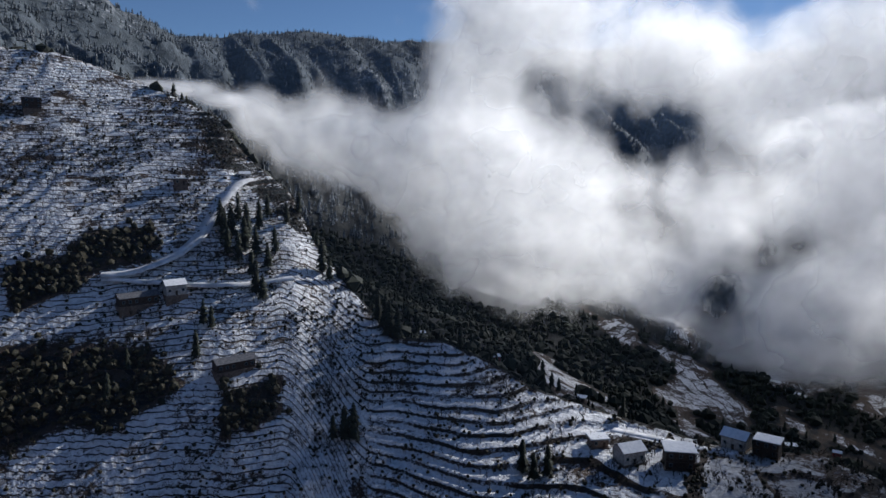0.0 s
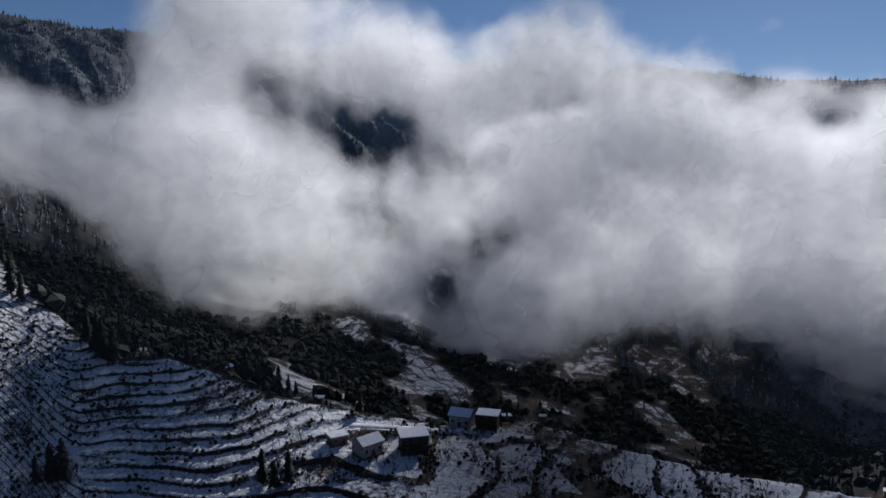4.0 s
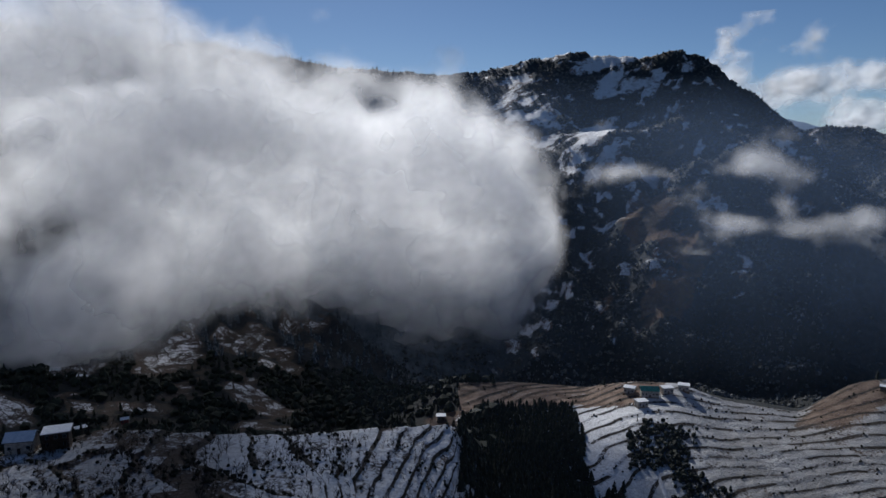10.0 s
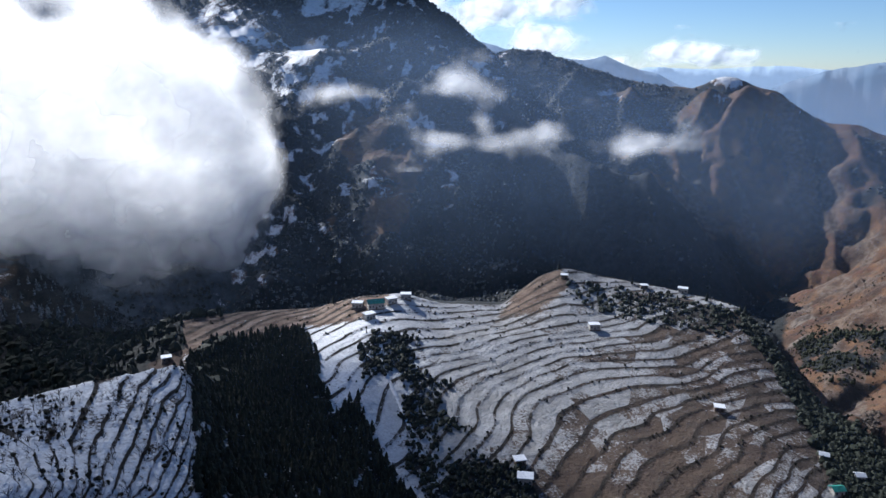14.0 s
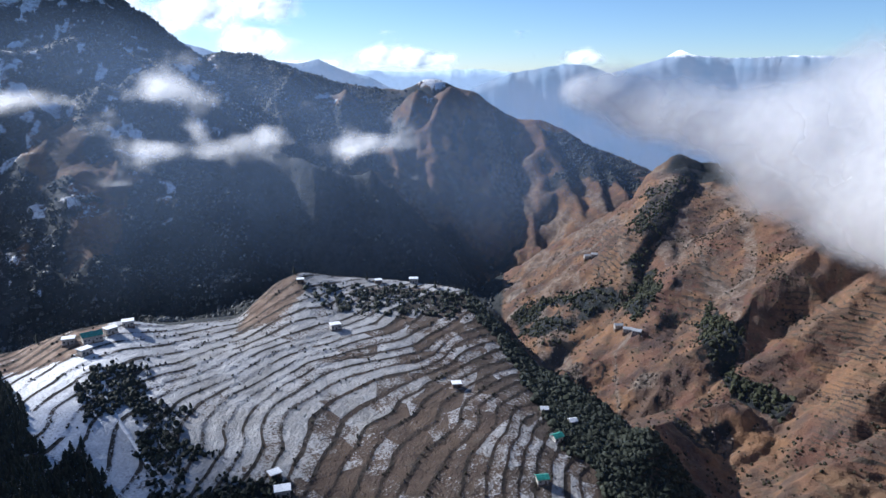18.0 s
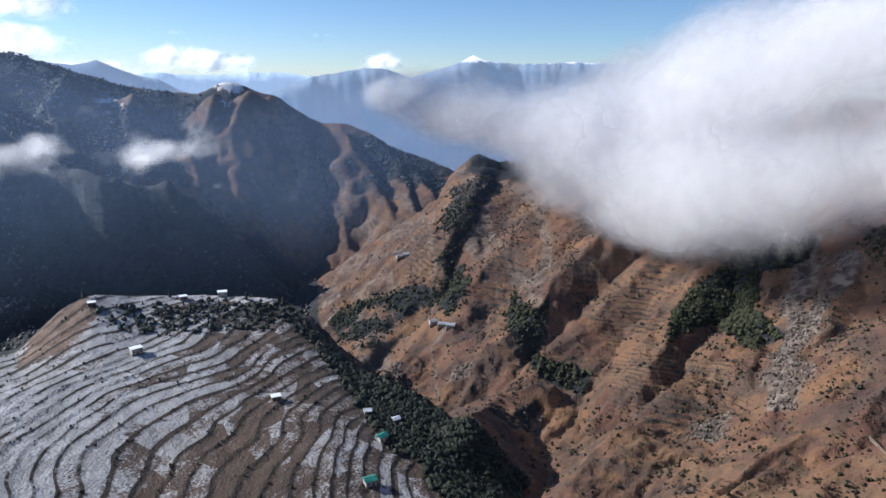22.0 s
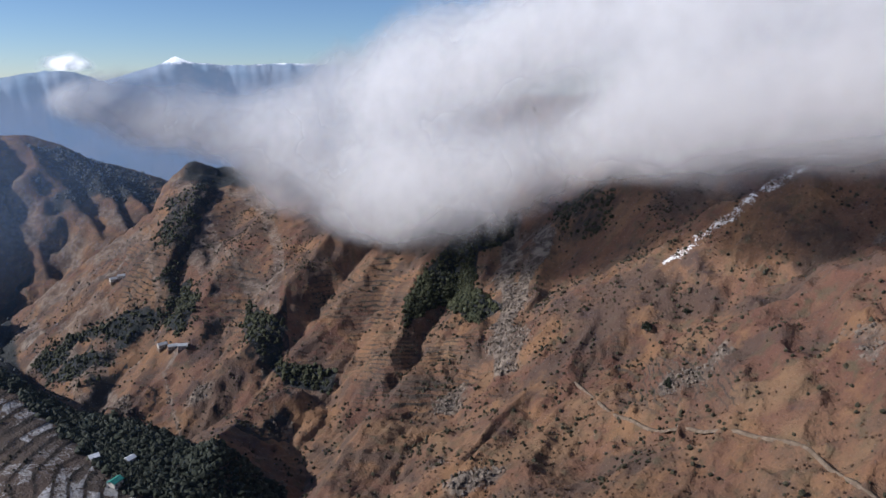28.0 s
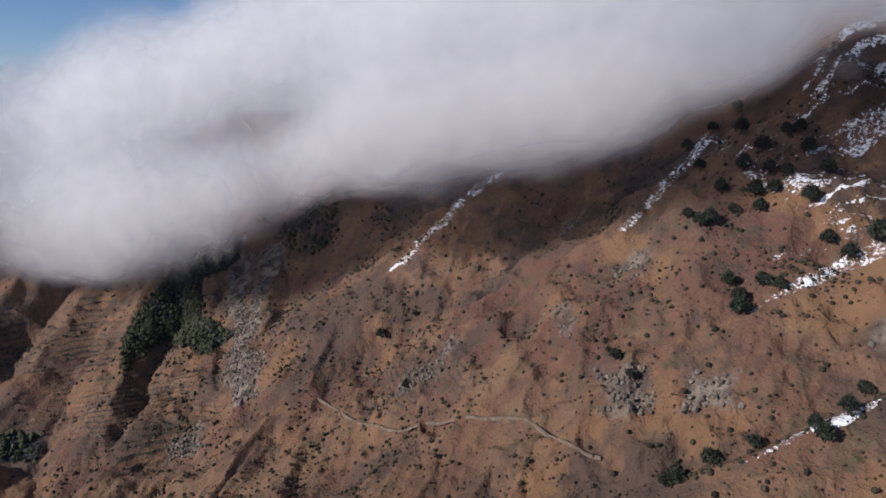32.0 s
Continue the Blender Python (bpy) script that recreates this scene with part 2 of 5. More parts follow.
ridge = np.where(w < 0.78, -w / 0.78, -1 + (w - 0.78) / 0.22)
Z += brown * ridge * np.minimum(GR * 0.05, 26) * smooth(0, 2.5, BELT + (GR - 230) * 0.01)
Z += brown * (fbm(saw * 6, EL * 2.2, 11.0, 26, 5, ridged=True) * np.minimum(GR, 600) * 0.02 + fbm(GX, GY, 11.0, 55, 4, ridged=True) * 6 + fbm(GX, GY, 2.0, 12, 3, ridged=True) * 0.8) * (1 - 0.7 * old_fields)
SPINE = np.zeros_like(Z)


def spine(points, belt, proud=0.95, fall=0.85, size=1.0, start=800):
    """A rocky spur down the mountain: a crest through these bearings and angles, falling away on both sides."""
    crest = []
    for a, el in points:
        i = int(np.clip(np.searchsorted(A, a), 0, NA - 1))
        ok = np.nonzero((BELT[i] >= belt) & (EL[i] >= el))[0]
        r = (R[ok[0]] if len(ok) else 2100 * size) * proud
        crest.append((r * math.sin(radians(a)), r * math.cos(radians(a)), r * math.tan(radians(el))))
    q = np.array(crest)
    reach = 9 if size == 1.0 else 26
    box = (GA > min(p[0] for p in points) - reach) & (GA < max(p[0] for p in points) + reach) & (BELT >= (belt - 1 if size == 1.0 else 0)) & (BELT < 8) & (GR > start)
    x, y = GX[box] + 22 * size * fbm(GX[box], GY[box], 61.0, 90 * size, 3), GY[box] + 22 * size * fbm(GX[box], GY[box], 62.0, 90 * size, 3)
    best, near = np.full(x.shape, -9999.0), np.full(x.shape, 9999.0)
    for p0, p1 in zip(q, q[1:]):
        d = p1[:2] - p0[:2]
        t = np.clip(((x - p0[0]) * d[0] + (y - p0[1]) * d[1]) / (d @ d), 0, 1)
        off = np.hypot(x - p0[0] - t * d[0], y - p0[1] - t * d[1])
        best = np.maximum(best, p0[2] + t * (p1[2] - p0[2]) - fall * off)
        near = np.minimum(near, off)
    gully = fbm(GX[box], GY[box], 18.0, 70 * size, 4, ridged=True) * 26 * size * smooth(5 * size, 60 * size, near)
    Z[box] = np.maximum(Z[box], best + gully)
    SPINE[box] = np.maximum(SPINE[box], 1 - smooth(15 * size, 75 * size, near))


for q in ([(102.3, -1.4), (100.9, -4.1), (99.6, -5.9), (100.3, -8.2), (102.1, -10.6), (103, -12.5)], [(104.6, -1.2), (103.2, -4.1), (103.4, -6.9), (104.5, -8.7), (105.9, -11.1), (108.3, -13.2), (108.2, -15.4), (107.9, -16.8)],
          [(106, -1.6), (105.7, -5.5), (106.7, -7.3), (107.4, -9.7), (109.3, -11.6)], [(107.9, -2.8), (109.3, -6.4), (110.3, -8.3), (111.3, -11.6), (112.3, -14)],
          [(112.1, -4.1), (112.6, -5.9), (114.1, -7.8), (115.3, -10.1), (116.1, -12)], [(114, -4.8), (115.9, -6.8), (116.9, -8.6), (118, -11.4)], [(116.4, -6.4), (117.8, -7.7), (119.3, -10)],
          [(96, -1.4), (95.5, -4), (97, -7), (98.5, -9)], [(91.8, 0), (90.5, -2.5), (91.5, -5), (93, -7)], [(109.8, -15.8), (111.3, -14.4), (113.3, -14.6), (114.7, -15)]):
    spine(q, 7)
for q in ([(78.2, -0.9), (75.9, -4.0), (74.9, -5.9), (73, -9.2), (72, -12.5)], [(78.3, -8.7), (77.4, -10.2), (75.9, -12.6), (74.7, -16.3), (73.9, -18)],
          [(82, 0.3), (82.5, -4), (83, -8), (83.5, -12), (84.5, -16)], [(68, -3), (67, -8), (66.5, -12), (66, -16)]):
    spine(q, 5, 0.94, 0.62)
for q in ([(171.8, -6.1), (167.5, -8.9), (164.6, -12.2), (161.6, -15), (157.5, -18.6), (155.1, -23.5), (151.3, -25.4), (147.1, -29.2), (145.5, -31.1)],
          [(187.7, -3.2), (185.4, -6.3), (181.7, -10.5), (178.2, -14.4), (175.4, -18.3), (174, -22.1), (173.6, -26.6)], [(202, -10.2), (194.8, -14.8), (192.2, -16.9), (188.7, -20.8), (186.2, -22.9), (184, -25.8)],
          [(202, -20.9), (198.9, -23.3), (194.1, -26.7), (189, -29.3), (186.9, -31.4)], [(195.2, 3.3), (193.1, -1.4), (191.2, -5.7), (190.8, -10), (190.3, -14.5)],
          [(143.5, -12.6), (142.3, -14.5), (140.3, -17.8), (139.7, -20.6), (138.7, -23.4)], [(134, -12.2), (132.6, -13.8), (129.6, -16.9), (128.5, -19.1), (126.4, -21.6)],
          [(123.5, -7.8), (122.4, -10.4), (121.4, -12.1), (120.2, -15)], [(129, -25.1), (125, -26.8), (122, -28.5)]):
    spine(q, 2, 0.95, 0.72, 0.34, 185)
for q in ([(152.5, -13.2), (151.6, -16.8), (150.4, -20.6)], [(147.2, -13.5), (147.2, -18), (146.6, -22)]):
    spine(q, 2, 0.965, 0.62, 0.34, 185)
Z += smooth(86, 92, GA) * (1 - smooth(119, 122, GA)) * (BELT >= 7) * (BELT < 8) * edge * (fbm(GX, GY, 87.0, 95, 4, ridged=True) * 15 + fbm(GX, GY, 88.0, 36, 3, ridged=True) * 5)
top_line = along(SKYLINE, A)[0][:, None]
Z += smooth(58, 64, GA) * (1 - smooth(80, 88, GA)) * np.exp(-((GR - top_line) / 170) ** 2) * fbm(GA * 40, GR * 0.1, 6.0, 60, 5, ridged=True) * 26
close = GR < 150
Z[close] = Z0[close]
EL = np.degrees(np.arctan2(Z, GR))

warp = fbm(GX, GY, 70.0, 40, 4) * 3.6 + fbm(GX, GY, 7.0, 150, 3) * 8.0
arcs = np.hypot(GX - 150, GY + 350)
arcs = 0.125 * arcs + 2.4 * np.sin(arcs / 31.0) * fbm(GX, GY, 44.0, 240, 2) + 3.8 * fbm(GX, GY, 73.0, 150, 2) + 1.8 * fbm(GX, GY, 70.0, 60, 3) + 4.5 * fbm(GX, GY, 7.0, 210, 3)
warp = np.where(plateau > 0.5, arcs - Z, warp)
STEP = np.where(plateau > 0.5, 1.55, np.where(BELT < 2, 2.5 - 0.7 * smooth(-6, -14, GA), 2.4)) * np.where(brown > 0.5, 1.45 + 0.7 * smooth(450, 800, GR), 1.0)
level = (Z + warp) / STEP
lev0 = np.floor(level)
f = level - lev0
stepped = (lev0 + np.where(f < 0.78, f * 0.25, 0.195 + (f - 0.78) * 3.66)) * STEP - warp
Z = Z + (stepped - Z) * np.clip(terrace * 1.2, 0, 1) * 0.92
Z[close] = Z0[close]

# woods
wood = high * smooth(-0.3, 0.15, fbm(GX, GY, 21, 260, 4) + 0.7 - 1.0 * smooth(92, 106, GA))
wood = np.maximum(wood, far_farms * (1 - np.maximum(white, thin)) * 0.95)
wood = np.maximum(wood, (BELT >= 2) * (1 - brown) * (BELT < 6) * (GR > 500) * (plateau < 0.5) * smooth(50, 58, GA) * 0.95)
wood = np.maximum(wood, region([(-20.2, 6), (-16.5, 5), (-15, 1.8), (-11, -1.5), (-6, -3), (6, -12), (9, -18.9), (4.2, -16.4), (-0.2, -14.8), (-4.6, -14.5),
                                (-7, -11.4), (-11, -6.4), (-15.9, -1.7), (-19.0, 1.5)], 0.4, 0.5) * 0.95)
gully = region([(59.0, -22.9), (61.8, -21.6), (68.9, -21.6), (70.9, -28.9), (73.4, -27.5), (76.0, -33.2), (79, -36), (80, -41), (58.6, -41)], 0.3, 0.7)
strip = region([(75.2, -21.2), (77.2, -20.6), (81.2, -24.4), (84.7, -27.2), (87.5, -31.2), (91, -35.5), (89, -39), (80.0, -38.0), (76.6, -27.4), (74.0, -26.4), (73.7, -22.6)], 0.5, 1.3)
strip *= smooth(-0.12, 0.1, fbm(GX, GY, 15, 45, 4))
rim_wood = smooth(105, 108, GA) * (1 - smooth(127.5, 129, GA)) * (BELT < 4) * smooth(0, 1, EL - RIM_EL + np.interp(A, [105, 112, 118, 127], [1.4, 2.8, 6.5, 10])[:, None] + WOB1 * 2)
knoll = region([(92, -17.6), (106, -18.3), (107, -20.5), (99, -20.3), (93, -19)], 0.5, 0.8) * 0.5
grove = region([(140.1, -20.5), (140.1, -18.3), (142.4, -15.3), (145.6, -11.8), (150, -11.4), (149.2, -13.4), (146.4, -14.2), (146.4, -17.3), (148.7, -18.9), (146.7, -20.2), (143.4, -18.8), (141.1, -19.6)], 0.25, 0.45)
belt = region([(126.7, -17.7), (128.4, -19), (129.6, -19.8), (129.2, -22.8), (133.9, -23.9), (133, -25.7), (130, -24.9), (127.3, -22.4), (126.1, -19.9)], 0.3, 0.5)
scrub = np.maximum(region([(110.5, -19.7), (114.3, -18.3), (119.2, -17.2), (120.5, -18.1), (116.9, -20.5), (114.3, -22.3), (111.4, -21.9)], 0.5, 1.0), region([(120.2, -14), (122.4, -14.2), (122.6, -18), (121.5, -20), (119.6, -18.1)], 0.4, 0.8))
belt = np.maximum(belt, scrub * smooth(-0.25, 0.1, fbm(GX, GY, 25.0, 45, 4)) * 0.9)
belt = np.maximum(belt, region([(121, -9), (124, -8), (123, -12.5), (121.5, -14), (120, -12)], 0.4, 0.9) * 0.5)
belt = np.maximum(belt, region([(152, -10), (158, -8.5), (157, -12.5), (153, -13)], 0.4, 0.9) * 0.45)
thicket = np.zeros_like(Z0)
for q in ([(-34, -13.2), (-28.5, -14), (-24.9, -13.8), (-22.7, -17.8), (-26.9, -19.7), (-37, -18.8)], [(-18.7, -17.6), (-14.2, -18.0), (-13.8, -20.4), (-18.4, -20.4)],
          [(-33.5, -7.8), (-28.0, -6.1), (-23.7, -4.6), (-22.9, -6.4), (-28.2, -9.5), (-33.7, -10.6)]):
    thicket = np.maximum(thicket, region(q, 1.0, 2.6))
for q in (gully, strip, rim_wood, knoll, grove, belt, thicket * 0.8):
    wood = np.maximum(wood, q)
# Thin woods on faces turned from the sun; their dark tone paints in shade.
wood = np.maximum(wood, high * smooth(92, 100, GA) * smooth(0.0, 0.35, -np.gradient(Z, axis=0) / (GR * 0.0035) * 1.0) * 0.55)
scar = smooth(-0.1, 0.3, fbm(GX, GY, 71.0, 110, 5) + 0.35 * fbm(GX, GY, 72.0, 30, 3))
bluff = SPINE * scar * smooth(69, 73, GA) * (1 - smooth(77, 81, GA))
bluff = np.maximum(bluff, (0.6 + 0.4 * SPINE) * scar * (BELT >= 7) * smooth(90, 98, GA))
wood = np.where(BELT >= 5, wood * (1 - 0.85 * bluff), wood)
wood *= (BELT < 8)

# snow
patchy = fbm(GX, GY, 77, 240, 5)
snow = near_hill * (0.80 - 0.34 * smooth(14, 30, GA) + 0.36 * smooth(34, 45, GA) - 0.06 * smooth(-8, -20, GA) - 0.08 * smooth(-6, 2, EL)) - thicket
snow = np.maximum(snow, white * 0.56)
snow = np.maximum(snow, thin * 0.4)
snow = np.maximum(snow, plateau * (0.92 - 0.60 * smooth(89, 105, GA + (-24 - EL) * 0.9 + 5 * WOB1)) - rim_wood * 0.4)
snow = np.maximum(snow, plateau * region([(91.5, -16), (107, -17.7), (107, -18.6), (92, -17.2)], 0.4, 0.5) * 0.95)
earth = region([(51.5, -23.5), (56, -20), (59, -18.6), (70, -18.4), (77, -17.8), (76, -19.9), (73.5, -20.9), (67, -21.7), (61, -21.9), (57, -22.6)], 0.3, 0.5)
snow *= 1 - earth * 0.8
snow *= 1 - region([(86, -21), (88.5, -17), (91.3, -15.7), (92.3, -18), (89.5, -20)], 0.4, 0.4) * 0.85
snow = np.maximum(snow, high * (GA < 94) * smooth(0.15, 0.5, patchy) * (0.55 - 0.2 * smooth(76, 86, GA)))
flecks = smooth(0.12, 0.34, fbm(GX, GY, 57, 26, 3) + 0.5 * fbm(GX, GY, 58, 170, 3)) * high * smooth(58, 66, GA) * (1 - smooth(84, 94, GA)) * (1 - bluff)
snow = np.maximum(snow, flecks * 0.78)
wood *= 1 - 0.8 * flecks
ledges = smooth(-0.25, 0.35, fbm(GA * 14, (EL - 0.3 * GA) * 60, 9.0, 30, 5))
for q in ([(60.5, 3.6), (63.9, 5.1), (66, 3.6), (68, 2.4), (67.6, 1.8), (61.5, 1.4)], [(63.5, -0.6), (66.5, 1.2), (70.3, 2.3), (73.4, 2.2), (72.4, 0.6), (70.8, -3.0), (66.8, -2.9), (68.2, -0.5)],
          [(66.5, 7.4), (77.4, 7.4), (76.6, 5.2), (73.6, 4.2), (69.6, 3.4), (69.4, 5.2)], [(60, 5), (65, 6.4), (66, 5.6), (62, 4.6)],
          [(102, -0.5), (104.5, -0.4), (104.3, -2.4), (102.6, -2.4)], [(93.5, -2), (96.5, -2), (96.5, -3.3), (94, -3.2)]):
    glade = region(q, 0.9, 2.0) * (BELT >= 5)
    glade = glade * smooth(0.1, 0.75, ledges + 0.5 * glade - 0.25)
    snow = np.maximum(snow, glade * 0.95)
    wood *= 1 - 0.92 * glade
streak = fbm(saw * 9, EL * 1.6 + GA, 52.0, 9, 4, ridged=True)
for q in ([(161.8, -14.7), (164.2, -12.3), (168.3, -8.2), (172, -5.6), (172.5, -5.9), (168.9, -8.7), (165.1, -12.6), (162.2, -14.9)], [(181.2, -11), (184, -7.8), (187.4, -3), (188.5, -3.2), (185, -7.8), (182, -11.1)],
          [(191.9, -16.8), (196.6, -14), (201, -11.2), (204, -9), (204, -8), (200, -9.6), (196, -13.2)], [(192.5, -28), (197.9, -24.8), (203, -20.4), (203, -19.8), (197.5, -24), (193, -27.4)],
          [(163, -14), (164.6, -12.6), (165, -12.8), (163.4, -14.3)]):
    snow = np.maximum(snow, region(q, 0.3, 0.55) * brown * 0.46)
for q in ([(188, -4), (193, -3), (195, 4), (198, 8), (203, 8), (203, -8), (197, -11), (193.5, -8)], [(193, -12), (197, -14), (204, -10), (204, -8)]):
    snow = np.maximum(snow, region(q, 1.5, 1.0) * smooth(0.3, 0.6, streak) * brown * 0.47)
# bare rock, scree and reddish earth
rock = smooth(0.25, 0.6, fbm(GX, GY, 91, 60, 4)) * brown * 0.7
for q in ([(186.5, -21.5), (192.5, -21.5), (193, -25), (187, -25)], [(181.5, -12), (185, -12), (185, -15), (182, -15)], [(148.6, -12.5), (151.5, -12.5), (150.6, -24), (147.6, -24.5)],
          [(176, -17.5), (179, -17.5), (178.5, -20), (176, -20)], [(180, -22), (185, -22), (184.5, -26.5), (180, -26)]):
    rock = np.maximum(rock, region(q, 1.6, 2.6) * brown * 0.62)
rock = np.maximum(rock, region([(148.8, -11), (150.2, -11), (149.6, -20), (149.2, -24.3), (147.9, -24.5), (148.5, -18)], 0.35, 0.5) * brown * 0.95)
rock = np.maximum(rock, region([(151.9, -12), (153.2, -12), (151.2, -17), (149.6, -21), (149.0, -20.4)], 0.35, 0.6) * brown * 0.9)
rock = np.maximum(rock, high * smooth(0.3, 0.6, spur_fine) * 0.5)
scars = np.maximum(region([(74.2, -3.5), (77.4, -3), (76.4, -7), (74.4, -11), (71.3, -13.5), (71.8, -9)], 0.8, 2.0), region([(75.2, -8.5), (79.2, -7.6), (78, -13), (76.4, -19), (73.2, -19), (74.2, -14)], 0.8, 2.0)) * (BELT >= 5) * smooth(-0.25, 0.15, fbm(GX, GY, 83.0, 60, 4))
rock = np.maximum(rock, scars * 0.3)
wood *= 1 - 0.9 * scars
snow *= 1 - 0.6 * scars


def ground_z(x, y):
    """Height of the ground at places x, y."""
    a = np.degrees(np.arctan2(x, y))
    a = np.where(a < -36, a + 360, a)
    i = np.clip(np.searchsorted(A, a) - 1, 0, NA - 2)
    r = np.hypot(x, y)
    j = np.clip(np.searchsorted(R, r) - 1, 0, NR - 2)
    s, t = np.clip((a - A[i]) / (A[i + 1] - A[i]), 0, 1), np.clip((r - R[j]) / (R[j + 1] - R[j]), 0, 1)
    return (Z[i, j] * (1 - s) + Z[i + 1, j] * s) * (1 - t) + (Z[i, j + 1] * (1 - s) + Z[i + 1, j + 1] * s) * t


def on_land(a, el, start=140.0, reach=3000.0):
    """The first ground met when looking from the drone along a bearing and an angle."""
    r = np.geomspace(start, reach, 1500)
    x, y = r * math.sin(radians(a)), r * math.cos(radians(a))
    z = ground_z(x, y)
    hit = np.nonzero(z >= r * math.tan(radians(el)))[0]
    n = hit[0] if len(hit) else int(np.argmax(z / r))
    return Vector((x[n], y[n], z[n]))


verts = np.stack([GX, GY, Z], -1).reshape(-1, 3)
ii, jj = np.meshgrid(np.arange(NA), np.arange(NR - 1), indexing="ij")
i2 = (ii + 1) % NA
quads = np.stack([ii * NR + jj, ii * NR + jj + 1, i2 * NR + jj + 1, i2 * NR + jj], -1).reshape(-1, 4)


def mesh_from(name, verts, faces, smooth_faces=True):
    """A mesh from arrays; every face has the same number of corners."""
    me = bpy.data.meshes.new(name)
    n = faces.shape[1]
    me.vertices.add(len(verts))
    me.vertices.foreach_set("co", np.ascontiguousarray(verts, np.float32).ravel())
    me.loops.add(faces.size)
    me.loops.foreach_set("vertex_index", np.ascontiguousarray(faces, np.int32).ravel())
    me.polygons.add(len(faces))
    me.polygons.foreach_set("loop_start", np.arange(0, faces.size, n, dtype=np.int32))
    me.polygons.foreach_set("use_smooth", np.full(len(faces), smooth_faces))
    me.update(calc_edges=True)
    return me


def give(me, name, values):
    me.attributes.new(name, "FLOAT", "POINT").data.foreach_set("value", np.ascontiguousarray(values, np.float32).ravel())


def material(name):
    m = bpy.data.materials.new(name)
    m.use_nodes = True
    return m, m.node_tree.nodes, m.node_tree.links


class Graph:
    """Short hand for node graphs."""

    def __init__(self, name):
        self.m, self.n, self.l = material(name)
        self.bsdf = self.n["Principled BSDF"]

    def put(self, socket, v):
        if hasattr(v, "links"):
            self.l.new(v, socket)
        elif isinstance(v, tuple) and len(v) == 3 and socket.type == "RGBA":
            socket.default_value = (*v, 1)
        else:
            socket.default_value = v

    def attr(self, name):
        a = self.n.new("ShaderNodeAttribute")
        a.attribute_name = name
        return a.outputs["Fac"]

    def math(self, op, a, b=0.0, c=0.0):
        k = self.n.new("ShaderNodeMath")
        k.operation = op
        for s, v in zip(k.inputs, (a, b, c)):
            self.put(s, v)
        return k.outputs[0]

    def ramp(self, v, lo, hi, a=0.0, b=1.0):
        k = self.n.new("ShaderNodeMapRange")
        k.interpolation_type = "SMOOTHSTEP"
        for s, q in zip(k.inputs, (v, lo, hi, a, b)):
            self.put(s, q)
        return k.outputs[0]

    def noise(self, scale, detail=4.0, rough=0.6, vec=None, stretch=None):
        k = self.n.new("ShaderNodeTexNoise")
        if vec is None:
            vec = self.n.new("ShaderNodeNewGeometry").outputs["Position"]
        if stretch:
            mp = self.n.new("ShaderNodeVectorMath")
            mp.operation = "MULTIPLY"
            self.put(mp.inputs[0], vec)
            mp.inputs[1].default_value = stretch
            vec = mp.outputs[0]
        self.put(k.inputs["Vector"], vec)
        k.inputs["Scale"].default_value, k.inputs["Detail"].default_value, k.inputs["Roughness"].default_value = scale, detail, rough
        return k.outputs["Fac"]

    def mix(self, f, a, b):
        k = self.n.new("ShaderNodeMix")
        k.data_type = "RGBA"
        self.put(k.inputs[0], f)
        self.put(k.inputs[6], a)
        self.put(k.inputs[7], b)
        return k.outputs[2]

    def bump(self, h, strength, distance):
        k = self.n.new("ShaderNodeBump")
        self.put(k.inputs["Height"], h)
        k.inputs["Strength"].default_value, k.inputs["Distance"].default_value = strength, distance
        self.l.new(k.outputs[0], self.bsdf.inputs["Normal"])

    def done(self, colour, roughness=0.8, spec=0.3):
        self.put(self.bsdf.inputs["Base Color"], colour)
        self.put(self.bsdf.inputs["Roughness"], roughness)
        self.bsdf.inputs["Specular IOR Level"].default_value = spec
        return self.m


